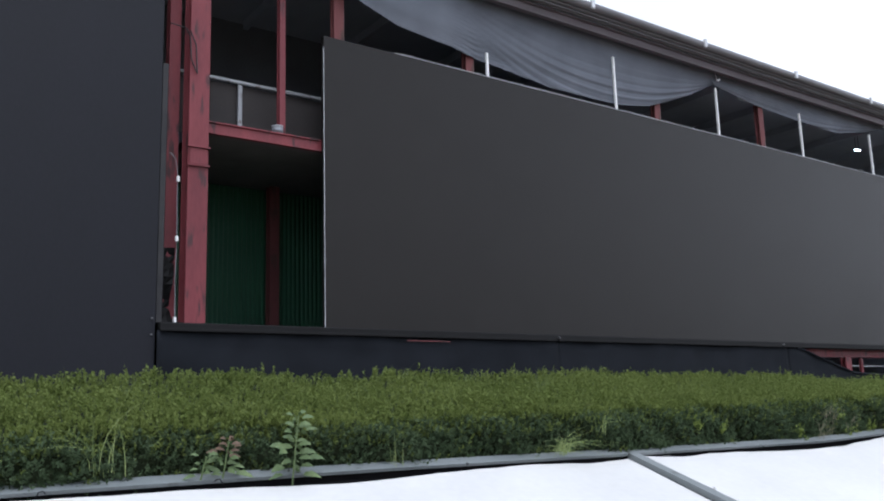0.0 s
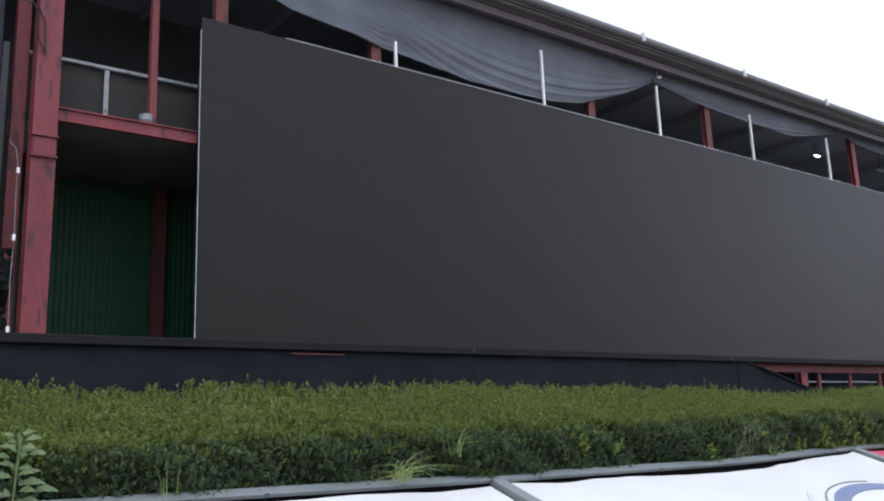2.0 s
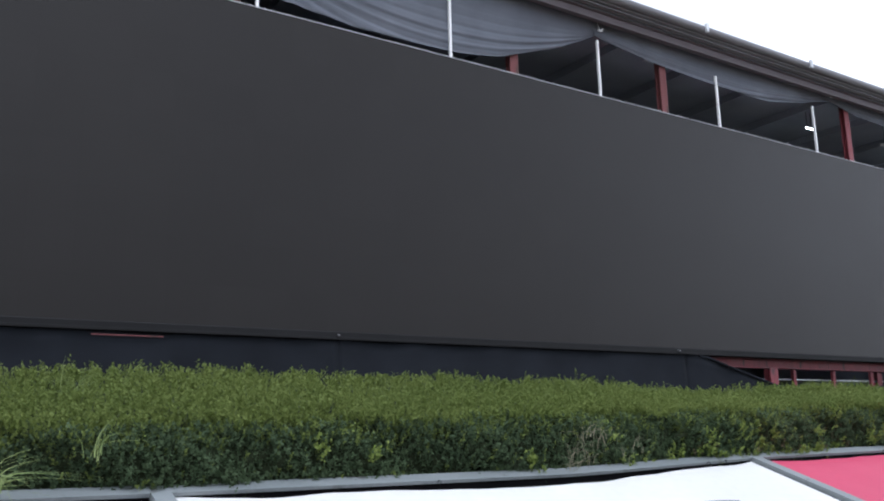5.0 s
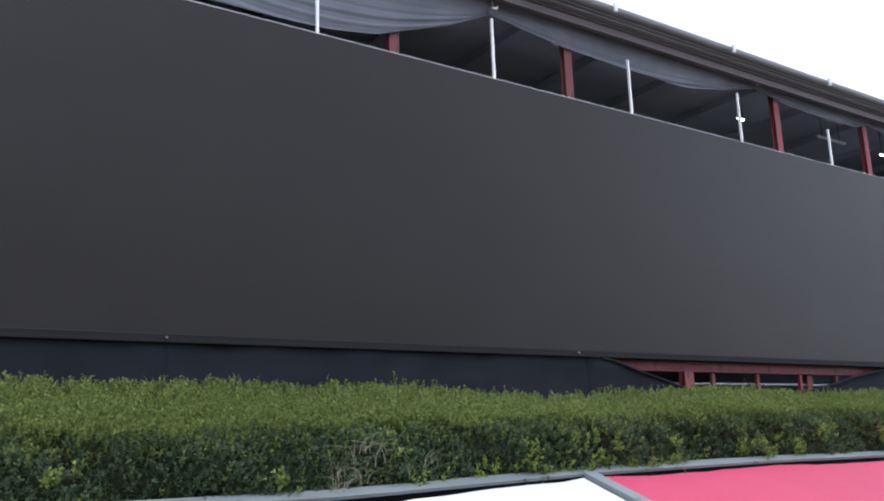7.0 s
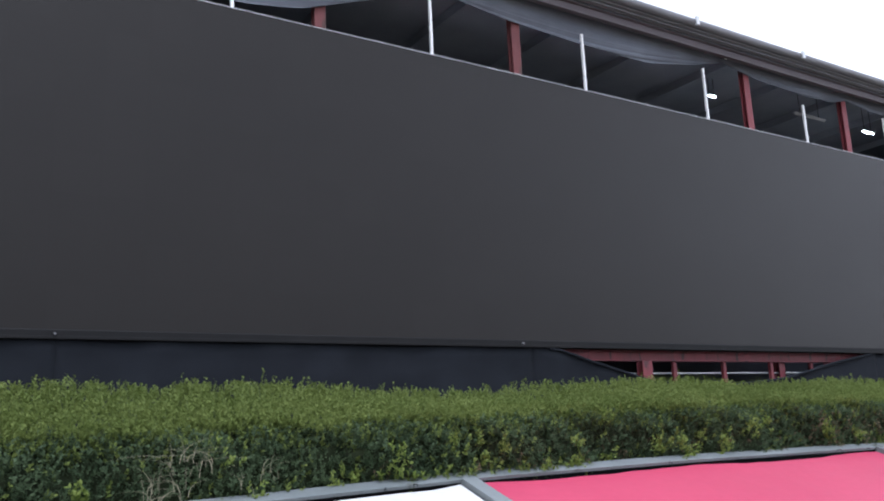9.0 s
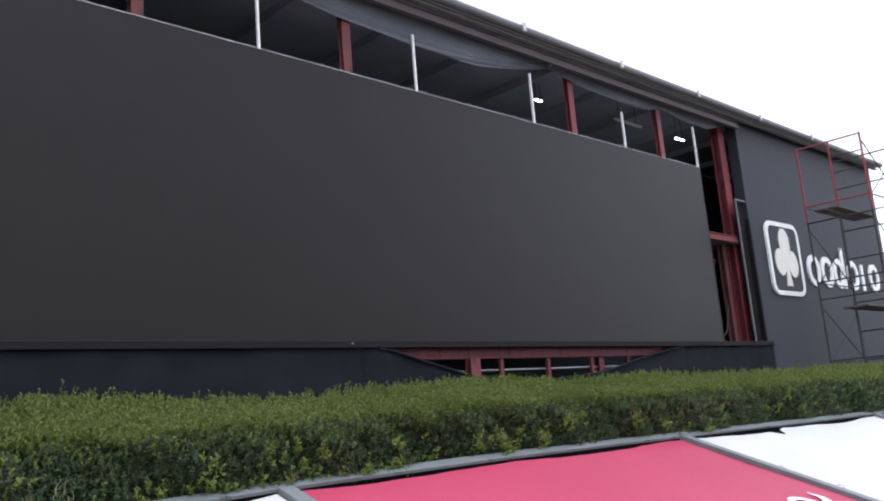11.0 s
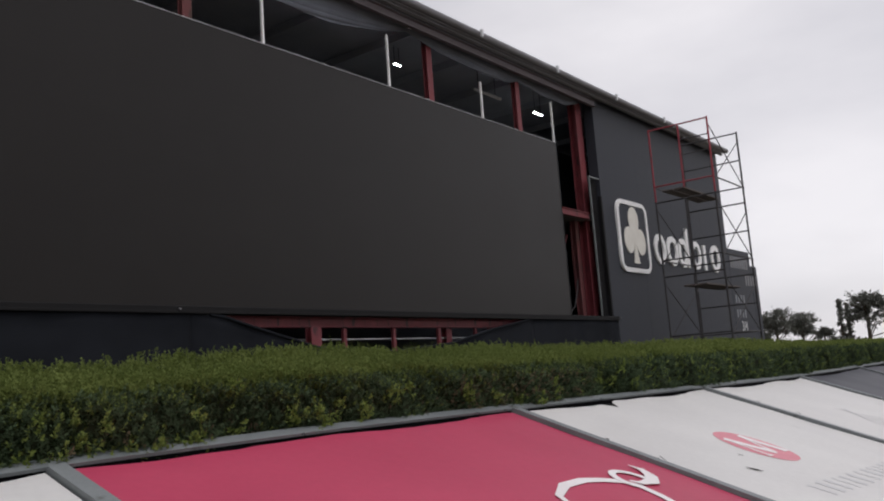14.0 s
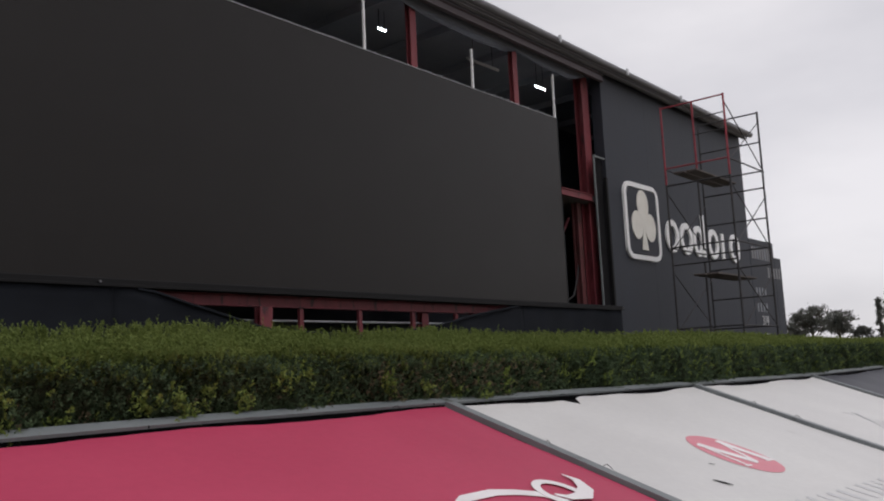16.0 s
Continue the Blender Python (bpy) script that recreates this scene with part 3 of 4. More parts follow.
swag(8.95, 15.65, [(8.95, 7.90), (10.5, 7.72), (11.9, 7.62), (13.6, 7.62), (14.8, 7.84), (15.65, 8.05)], ([0, 1], [10.075, 10.075]), (8.95, 7.98, 15.65, 8.1), 0.45, seed=2.1, folds=4)
swag(15.55, 19.7, [(15.55, 8.05), (16.6, 7.92), (18.2, 7.84), (19.2, 7.88), (19.7, 8.02)], ([0, 1], [10.075, 10.075]), (15.55, 8.1, 19.7, 8.08), 0.25, seed=3.4, folds=4)
swag(19.6, 22.45, [(19.6, 8.02), (20.6, 7.92), (21.8, 7.9), (22.45, 8.08)], ([0, 1], [10.075, 10.075]), (19.6, 8.06, 22.45, 8.12), 0.2, seed=4.9, folds=3)
for x, z in ((9.0, 7.92), (15.6, 8.06)):
    bm = bmesh.new()
    bar(bm, (x - 0.05, 9.93, z + 0.01), (x + 0.05, 9.95, z + 0.03), 0.02, 6)
    bar(bm, (x + 0.03, 9.94, z + 0.03), (x + 0.07, 9.94, z + 0.07), 0.012, 6)
    bar(bm, (x, 9.95, z + 0.02), (x, 9.99, 8.1), 0.006, 5)
    solid("cloth_tie", bm, M_GALV, "pale knotted tie holding the shade cloth", "tie", "cloth ties")


# cloth skirt below the ledge, slipped down along one stretch
def skirt(x, v):
    z1 = float(np.interp(x, [10.6, 10.95, 11.5, 12.1, 12.75, 14.5, 16.2, 17.5, 18.9], [2.54, 2.48, 2.33, 2.18, 2.02, 1.92, 2.06, 2.31, 2.54])) if 10.6 < x < 18.9 else 2.54
    z = z1 + (GROUND - z1) * v
    y = 9.90 + 0.05 * noise.noise(Vector((x * 0.7, v * 4, 3))) * (0.3 + v) + 0.02 * math.sin(x * 5.0 + v * 7) * noise.noise(Vector((x * 0.3, 7, 1)))
    y += 0.03 * noise.noise(Vector((x * 2.2 + v * 5, v * 9 - x * 0.8, 11)))
    return (x, y, z)


skirt_thing = thing("cloth_skirt", (10, 9.92, GROUND), "black cloth skirt under the ledge, slipped down at one stretch", "cloth")
for xa, xb in ((-2.24, 4.1), (4.1, 10.4), (10.4, 19.1), (19.1, 23.18)):
    bm = sheet(bmesh.new(), 90, 20, lambda u, v, xa=xa, xb=xb: skirt(xa + (xb - xa) * u, v))
    part("cloth_length", thicken(bm, 0.003), M_SKIRT, skirt_thing, "", True)
bm = bmesh.new()
hem = [(10.7, 2.52), (10.95, 2.49), (11.5, 2.34), (12.1, 2.19), (12.75, 2.03), (14.5, 1.93), (16.2, 2.07), (17.5, 2.32), (18.9, 2.52)]
for a, b in zip(hem, hem[1:]):
    bar(bm, (a[0], 9.87, a[1]), (b[0], 9.87, b[1]), 0.022, 6)
solid("rolled_hem", bm, M_SKIRT, "rolled hem of the slipped black cloth", "cloth")
solid("steel_beam", ibeam(bmesh.new(), (10.2, 10.08, 2.445), (19.6, 10.08, 2.445), 0.17, 0.10), M_RED, "red steel beam showing under the ledge", "beam")
solid("steel_column", ibeam(bmesh.new(), (12.76, 10.02, GROUND), (12.76, 10.02, 2.36), 0.22, 0.14), M_RED, "red steel column under the ledge", "column", GROUP)
solid("steel_column", ibeam(bmesh.new(), (17.75, 10.05, GROUND), (17.75, 10.05, 2.36), 0.20, 0.14), M_RED, "red steel column under the ledge", "column", GROUP)
for x in (13.51, 14.74, 16.02, 17.2):
    solid("steel_post", boxed(x - 0.04, x + 0.04, 10.06, 10.12, 1.9 - 2.25, 2.36, 0.005), M_RED, "slim red steel post under the ledge", "post", "slim red posts")
bm = bmesh.new()
bar(bm, (12.3, 10.2, 2.18), (18.4, 10.2, 2.18), 0.016, 8)
solid("water_pipe", bm, M_GALV, "thin pale pipe running under the ledge", "pipe")

# ---- sign on the end wall: plain shapes ----
def on_wall(y0):
    return lambda u, v, h: (u, y0 - h, v)


sign = thing("emblem_sign", (24.7, 9.95, 3.80), "silver rounded frame with a cream three-lobed emblem on the wall", "sign")
W = on_wall(9.98)
u0, u1, v0, v1, r = 23.77, 25.66, 3.82, 5.79, 0.30


def rounded(u0, u1, v0, v1, r):
    pts = []
    for cu, cv, a in ((u1 - r, v1 - r, 0), (u0 + r, v1 - r, 90), (u0 + r, v0 + r, 180), (u1 - r, v0 + r, 270)):
        pts += arc(cu, cv, r, r, a, a + 90, 6)
    return pts + pts[:1]


part("frame", ribbon(bmesh.new(), rounded(u0 + 0.07, u1 - 0.07, v0 + 0.07, v1 - 0.07, 0.26), 0.12, W, 0.0, 0.06), M_WHITE, sign, "silver-white raised frame")
part("back_plate", boxed(u0 + 0.15, u1 - 0.15, 9.93, 9.979, v0 + 0.15, v1 - 0.15, 0.01), M_CLAD, sign)
LOBES = ((24.72, 5.25, 0.30, 0.37), (24.37, 4.70, 0.29, 0.36), (25.07, 4.68, 0.29, 0.36), (24.72, 4.88, 0.17, 0.20))


def emblem_reach(a):
    """How far the emblem's outline lies from its middle in direction a."""
    du, dv, far = math.cos(a), math.sin(a), 0.12
    for cu, cv, ru, rv in LOBES:
        pu, pv, qu, qv = (24.72 - cu) / ru, (4.85 - cv) / rv, du / ru, dv / rv
        k, m, c = qu * qu + qv * qv, pu * qu + pv * qv, pu * pu + pv * pv - 1
        if m * m - k * c > 0:
            far = max(far, (-m + math.sqrt(m * m - k * c)) / k)
    if dv < -0.05:
        drop = 0.77 / -dv
        if abs(du) * drop < 0.17:
            far = max(far, drop)
    return far


edge = [(24.72 + emblem_reach(i * math.pi / 120) * math.cos(i * math.pi / 120), 4.85 + emblem_reach(i * math.pi / 120) * math.sin(i * math.pi / 120)) for i in range(240)]
bm = bmesh.new()
lo, hi = ([bm.verts.new(W(u, v, h)) for u, v in edge] for h in (0.046, 0.072))
bm.faces.new(hi)
for i in range(240):
    bm.faces.new((lo[i], lo[(i + 1) % 240], hi[(i + 1) % 240], hi[i]))
part("lobed_emblem", bm, M_CREAM, sign, "cream three-lobed emblem")
row = thing("wall_sign", (28.5, 9.95, 4.18), "row of white raised rounded shapes on the black wall", "sign")
for i, (cu, wide) in enumerate(((26.42, 0.37), (27.30, 0.38), (28.10, 0.33), (29.16, 0.36), (30.80, 0.37))):
    part("ring", ribbon(bmesh.new(), arc(cu, 4.60, wide - 0.06, 0.36, 0, 360), 0.165, W, 0.0, 0.05), M_WHITE, row)
part("upright", ribbon(bmesh.new(), [(28.47, 4.18), (28.47, 5.38)], 0.17, W, 0.0, 0.05), M_WHITE, row)
part("upright", ribbon(bmesh.new(), [(29.86, 4.18), (29.86, 4.97)], 0.17, W, 0.0, 0.05), M_WHITE, row)

# ---- far timing boards ----
board = thing("timing_board", (33.4, 10.2, GROUND), "black timing board with faded pale writing beyond the corner", "board")
part("tall_panel", boxed(32.2, 34.40, 10.0, 10.5, GROUND, 5.07, 0.01), M_CLAD, board)
part("side_panel", boxed(34.41, 35.06, 10.0, 10.5, GROUND, 4.58, 0.01), M_CLAD, board)
W2 = on_wall(10.0)
for i in range(8):
    u = 32.42 + i * 0.225
    part("writing_bar", ribbon(bmesh.new(), [(u, 4.42), (u, 4.82)], 0.13, W2, 0.0, 0.01), M_INKDARK if i % 3 == 2 else M_BARPALE, board)
for i in range(5):
    u = 33.75 + i * 0.26
    part("writing_bar", ribbon(bmesh.new(), [(u, 3.85), (u, 4.20)], 0.14, W2, 0.0, 0.01), M_BARPALE, board)
for z in (3.35, 2.85):
    for i in range(4):
        u = 32.5 + i * 0.26
        part("writing_bar", ribbon(bmesh.new(), [(u, z - 0.14), (u, z + 0.14)], 0.12, W2, 0.0, 0.01), M_INKDARK, board)
for text, z in (("3/4", 2.42), ("1/2", 1.86)):
    cu = bpy.data.curves.new("distance_figure", "FONT")
    cu.body, cu.size, cu.extrude = text, 0.46, 0.006
    me = bpy.data.meshes.new_from_object(bpy.data.objects.new("temporary", cu))
    me.materials.append(M_INKGREY)
    ob = new("distance_figure", me)
    ob.parent = board
    ob.matrix_basis = Matrix.Translation(Vector((32.75, 9.99, z - 0.15)) - origin(board)) @ pose(0, 0, 0, 90, 0, 0)

# ---- scaffold tower ----
def scaffold():
    tower = thing("scaffold_tower", (25.5, 8.3, GROUND), "four-lift steel scaffold tower, its top lift painted red", "scaffold")
    H, top = 1.95, 7.50
    ya, yb, xs = 7.48, 9.06, (24.35, 26.58)
    for lift in range(4):
        z1 = top - lift * H
        z0 = z1 - H
        mat = M_SCAFRED if lift == 0 else M_RUST
        for x in xs:
            near = M_RUST if (lift == 0 and x == xs[1]) else mat
            end = part("end_frame", bar(bmesh.new(), (x, ya, z1 - 0.03), (x, yb, z1 - 0.03), 0.020), near, tower, "red-painted end frame" if near is M_SCAFRED else "")
            for y in (ya, yb):
                part("upright", bar(bmesh.new(), (x, y, max(z0, GROUND)), (x, y, z1), 0.026), near, end)
            for dz in ((1.55,) if x == xs[0] else (0.80, 1.55)):
                part("rung", bar(bmesh.new(), (x, ya, z1 - dz), (x, yb, z1 - dz), 0.019), near, end)
            if x == xs[0]:
                part("upright", bar(bmesh.new(), (x, 8.26, max(z0, GROUND) + 0.25), (x, 8.26, z1 - 0.04), 0.026), near, end)
                for dz in ((0.45, 0.85) if lift == 0 else ()):
                    part("rung", bar(bmesh.new(), (x, ya, z1 - dz), (x, 8.26, z1 - dz), 0.015), M_RUST, end)
        for y in ((ya,) if lift == 0 else (ya, yb)):
            for k in (0, 1):
                bm = bmesh.new()
                bar(bm, (xs[k], y - 0.03, z1 - 0.25), (xs[1 - k], y - 0.03, z0 + 0.35), 0.013, 6)
                part("cross_brace", bm, M_RUST, tower)
        for y in (ya, yb):
            part("ledger", bar(bmesh.new(), (xs[0], y, z1 - 1.56), (xs[1], y, z1 - 1.56), 0.019), M_RUST, tower)
    for z, ys in ((top - 1.75, (8.2, 8.52)), (top - 4.25, (7.9, 8.22))):
        for k, y in enumerate(ys):
            bm = boxed(xs[0] - 0.15, xs[1] + 0.1, y, y + 0.28, z, z + 0.045, 0.006)
            bmesh.ops.rotate(bm, verts=bm.verts, cent=(25.4, y, z), matrix=Matrix.Rotation(radians(1.5 * k), 3, "X"))
            part("plank", bm, M_PLANK, tower)
    for y in (ya, yb):
        for x in xs:
            part("base_plate", boxed(x - 0.08, x + 0.08, y - 0.08, y + 0.08, GROUND, GROUND + 0.02, 0.003), M_RUST, tower)


scaffold()

# ---- advertising boards lying on the bank ----
SLOPE = math.atan(0.35)
CS, SN = math.cos(SLOPE), math.sin(SLOPE)


def lay(u, v, h=0.0):
    """A place on the sloping boards: u along them, v down from the top edge, h above."""
    zt = float(np.interp(u, [-10, -4.5, -1.8, 0.9, 2.4, 4, 6.2, 8.5, 11.3, 16.8, 22, 60], [1.10, 1.09, 1.07, 1.025, 1.01, 0.995, 1.038, 1.042, 1.01, 0.94, 0.88, 0.85]))
    bow = 0.02 * math.sin(u * 1.15 + 0.6)
    return (u, 5.36 - v * CS - h * SN + bow, zt - v * SN + h * CS)


def slab(bm, u0, u1, v0, v1, h0, h1, n=1):
    """A plate on the slope, in n steps along it."""
    rows = []
    for i in range(n + 1):
        u = u0 + (u1 - u0) * i / n
        rows.append([bm.verts.new(lay(u, v, h)) for v, h in ((v0, h0), (v1, h0), (v1, h1), (v0, h1))])
    for a, b in zip(rows, rows[1:]):
        for k in range(4):
            bm.faces.new((a[k], a[(k + 1) % 4], b[(k + 1) % 4], b[k]))
    bm.faces.new(rows[0][::-1])
    bm.faces.new(rows[-1])
    return bm


LENGTH = 3.75


def swell(u, v, k):
    """How high the slack vinyl of board k stands."""
    return -0.020 + 0.022 * noise.noise(Vector((u * 0.9, v * 0.8, k))) + 0.003 * noise.noise(Vector((u * 3, v * 2, k + 9)))


EDGES = [-10.2, -4.7, 0.76, 6.14, 11.30, 16.86, 22.3, 27.8, 33.3]
FACES = [M_BANNER, M_BANNER, M_BANNER, M_BANRED, M_BANNER, M_BANNER, M_BANDARK, M_BANDARK]
LABELS = ["white vinyl advertising board in a grey steel frame"] * 2 + ["white vinyl advertising board with a blue round emblem", "red vinyl advertising board with a white script flourish",
          "torn white vinyl board with a red round emblem", "faded white vinyl advertising board with grey scribbles", "dark blue vinyl advertising board in a grey frame", "dark blue vinyl advertising board in a grey frame"]
boards, banners = [], []
for k, (ua, ub) in enumerate(zip(EDGES, EDGES[1:])):
    ad = thing("advertising_board", lay((ua + ub) / 2, LENGTH, -0.12), LABELS[k], "advertising board", "sloping advertising boards")
    boards.append(ad)
    part("backing", slab(bmesh.new(), ua + 0.01, ub - 0.01, -0.20, LENGTH, -0.12, -0.075, 10), M_BLACKRUB, ad)
    part("top_strip", slab(bmesh.new(), ua + 0.01, ub - 0.01, -0.20, -0.16, -0.074, -0.014, 12), M_BLACKRUB, ad)
    part("top_bar", slab(bmesh.new(), ua, ub - 0.002, -0.255, -0.128, -0.012, 0.012, 12), M_GREYBAR, ad, "grey steel frame bar")
    part("side_bar", slab(bmesh.new(), ua - 0.02, ua + 0.10, -0.126, LENGTH, -0.030, 0.022), M_GREYBAR, ad, "grey steel frame bar")
    part("bottom_bar", slab(bmesh.new(), ua + 0.132, ub - 0.022, LENGTH - 0.13, LENGTH, -0.030, 0.026, 8), M_GREYBAR, ad, "grey steel frame bar")

    def cloth(u, v, ua=ua, ub=ub, k=k):
        uu = ua + 0.12 + (ub - ua - 0.16) * u
        edge = -0.10 + (0.07 if k == 3 else 0.11) * math.sin(math.pi * u) ** 0.7 * (0.6 + 0.4 * math.sin(uu * 2.1)) + 0.02 * noise.noise(Vector((uu * 3, k, 0)))
        if k == 4:
            edge += 0.16 * max(0, 1 - abs(uu - 13.3) / 0.16) - 0.05 * max(0, 1 - abs(uu - 13.65) / 0.25)
        if k == 2:
            edge -= 0.05 * max(0, 1 - abs(uu - 0.9) / 0.5)
        vv = edge + (LENGTH - 0.15 - edge) * v
        return lay(uu, vv, swell(uu, vv, k))
    bm = sheet(bmesh.new(), 72, 30, cloth)
    banners.append(part("banner", bm, FACES[k], ad, "", True))

# frayed threads where the vinyl is tied to the frame
rt = random.Random(31)
for k in (1, 2, 3, 4, 5):
    for n in range(5):
        along = n < 3
        u = EDGES[k] + (rt.uniform(0.4, 5.0) if along else 0.13)
        v = -0.11 if along else rt.uniform(0.2, 2.6)
        a = rt.uniform(-0.06, 0.06)
        bm = bmesh.new()
        pts = [lay(u, v, 0.004), lay(u + a * 0.4, v + 0.02, 0.03), lay(u + a, v + rt.uniform(0.02, 0.07), 0.035), lay(u + a * 1.5, v + 0.08, 0.01)]
        for p, q in zip(pts, pts[1:]):
            bar(bm, p, q, 0.0028, 5)
        part("frayed_thread", bm, M_BLACKRUB, banners[k], "dark frayed thread")

# emblems
def lay_up(k):
    return lambda u, v, h: lay(u, v, swell(u, v, k) + h * 0.7)


ad = banners[2]
part("emblem_arc", ribbon(bmesh.new(), arc(4.70, 1.42, 0.93, 0.74, 150, 345), 0.15, lay_up(2), 0.006, 0.012), M_INKBLUE, ad, "blue printed arc")
part("emblem_line", ribbon(bmesh.new(), arc(4.68, 1.41, 1.05, 0.87, 200, 290), 0.02, lay_up(2), 0.006, 0.012), M_INKDARK, ad, "thin dark printed arc")
part("emblem_line", ribbon(bmesh.new(), arc(4.62, 1.41, 1.17, 0.97, 195, 235), 0.05, lay_up(2), 0.006, 0.012), M_INKGREY, ad, "faded grey printed arc")
ad = banners[3]
flo = [(9.16, 1.87, 0.3), (9.30, 1.61, 0.9), (9.59, 1.49, 1.3), (9.89, 1.50, 1.3), (10.09, 1.57, 1.2), (10.26, 1.67, 1.2), (10.34, 1.82, 1.2), (10.31, 2.02, 1.2), (10.21, 2.32, 1.0), (10.06, 2.72, 0.8)]
part("flourish", ribbon(bmesh.new(), flo, 0.075, lay_up(3), 0.010, 0.016), M_INKWHITE, ad, "white printed flourish")
part("flourish", ribbon(bmesh.new(), arc(10.46, 1.72, 0.18, 0.21, 150, 400, 20), 0.07, lay_up(3), 0.017, 0.022), M_INKWHITE, ad, "white printed flourish")
hook = [(10.83, 1.48, 0.2), (10.85, 1.60, 1.0), (10.76, 1.74, 1.7), (10.61, 1.82, 1.8), (10.43, 1.80, 1.0), (10.35, 1.72, 0.4)]
part("flourish", ribbon(bmesh.new(), hook, 0.075, lay_up(3), 0.023, 0.028), M_INKWHITE, ad, "white printed flourish")
ad = banners[4]
part("round_emblem", print_disc(bmesh.new(), 13.73, 1.71, 0.43, 0.50, lay_up(4), 0.005), M_INKRED, ad, "faded red printed disc")
for (ua, va), (ub, vb), wide in (((13.50, 1.41), (13.46, 1.97), 0.045), ((13.50, 1.41), (13.74, 1.95), 0.125), ((13.74, 1.95), (13.97, 1.41), 0.05), ((13.97, 1.41), (14.03, 1.97), 0.12),
                                 ((13.40, 1.97), (13.53, 1.97), 0.03), ((13.94, 1.97), (14.11, 1.97), 0.03)):
    part("emblem_stroke", ribbon(bmesh.new(), [(ua + (ub - ua) * f / 6, va + (vb - va) * f / 6) for f in range(7)], wide, lay_up(4), 0.008, 0.012), M_INKWHITE, ad, "pale printed stroke")
for i in range(14):
    u = 12.6 + i * 0.24
    part("writing_bar", ribbon(bmesh.new(), [(u, 2.62 + 0.015 * i), (u + 0.05, 2.90 + 0.015 * i)], 0.09 if i % 3 else 0.05, lay_up(4), 0.003, 0.006), M_INKFAINT, ad)
for u, v, big in ((12.47, 2.13, 0.8), (12.95, 1.81, 0.3)):
    part("tear", ribbon(bmesh.new(), [(u - 0.06 * big, v - 0.09 * big, 0.2), (u, v, 1.2), (u + 0.06 * big, v + 0.1 * big, 0.2)], 0.05 * big, lay_up(4), 0.010, 0.013), M_BLACKRUB, ad, "small dark tear")
ad = banners[5]
for k in range(5):
    pts = [(18.9 + 0.12 * k + 0.25 * math.sin(i * 0.9 + k), 1.35 + 0.14 * i + 0.03 * k) for i in range(7)]
    part("scribble", ribbon(bmesh.new(), pts, 0.02, lay_up(5), 0.002, 0.005), M_INKFAINT, ad, "faint grey scribble")


# ---- hedge ----
RNG = np.random.default_rng(7)
RIDGE_X = [-14, -4.6, -3.9, -3.3, -2.5, -1.74, -1.3, -0.8, -0.1, 0.55, 1.15, 1.7, 2.5, 3.4, 4.4, 5.3, 6.2, 7.1, 8.0, 8.8, 9.6, 10.8, 11.6, 12.7, 13.9, 15.6, 16.5, 17.8, 20.9, 25, 29, 60]
RIDGE_Z = [1.77, 1.78, 1.80, 1.825, 1.81, 1.78, 1.805, 1.825, 1.77, 1.81, 1.835, 1.81, 1.78, 1.785, 1.78, 1.765, 1.71, 1.675, 1.73, 1.765, 1.80, 1.69, 1.74, 1.765, 1.70, 1.73, 1.70, 1.75, 1.75, 1.67, 1.60, 1.56]
PROFILE = [(5.70, -0.30), (5.68, 0.70), (5.61, 1.00), (5.58, 1.26), (5.65, 1.39), (5.80, 1.49), (6.05, 1.58), (6.35, 1.69), (6.70, 1.79), (7.6, 1.74), (7.72, -0.30)]


def hedge_point(x, s, inset=0.0):
    """s from 0 (front foot) to 10 (back foot) along the clipped outline."""
    k = np.clip(s, 0, 9.999).astype(int)
    f = s - k
    P = np.array(PROFILE)
    y, z = P[k, 0] * (1 - f) + P[k + 1, 0] * f, P[k, 1] * (1 - f) + P[k + 1, 1] * f
    dy, dz = P[k + 1, 0] - P[k, 0], P[k + 1, 1] - P[k, 1]
    ln = np.hypot(dy, dz)
    ny, nz = -dz / ln, dy / ln
    rz = np.interp(x, RIDGE_X, RIDGE_Z) - 1.79
    w = np.clip((z - 1.3) / 0.45, 0, 1)
    lump = 0.035 * np.sin(x * 2.3 + s) + 0.03 * np.sin(x * 5.1 + s * 2.3 + 1) + 0.022 * np.sin(x * 11.3 + s * 4.1)
    lift = np.interp(x, [-2, 3, 7, 60], [0.07, 0.09, 0.15, 0.14]) * np.interp(s, [2, 3, 4, 5, 6, 7], [0, 0.8, 1.0, 0.8, 0.5, 0.15])
    z = z + rz * w + lump * 0.25 * w + lift
    y = y + lump * 0.8
    return np.stack([x, y - ny * inset, z - nz * inset], -1), np.stack([np.zeros_like(x), ny, nz], -1)


def mesh_of(name, co, quads, mat):
    me = bpy.data.meshes.new(name)
    nq = len(quads)
    me.vertices.add(len(co))
    me.vertices.foreach_set("co", co.astype(np.float32).ravel())
    me.loops.add(nq * 4)
    me.loops.foreach_set("vertex_index", quads.astype(np.int32).ravel())
    me.polygons.add(nq)
    me.polygons.foreach_set("loop_start", np.arange(0, nq * 4, 4, dtype=np.int32))
    me.update(calc_edges=True)
    me.materials.append(mat)
    return me


def unit(a):
    return a / np.maximum(np.linalg.norm(a, axis=-1, keepdims=True), 1e-9)


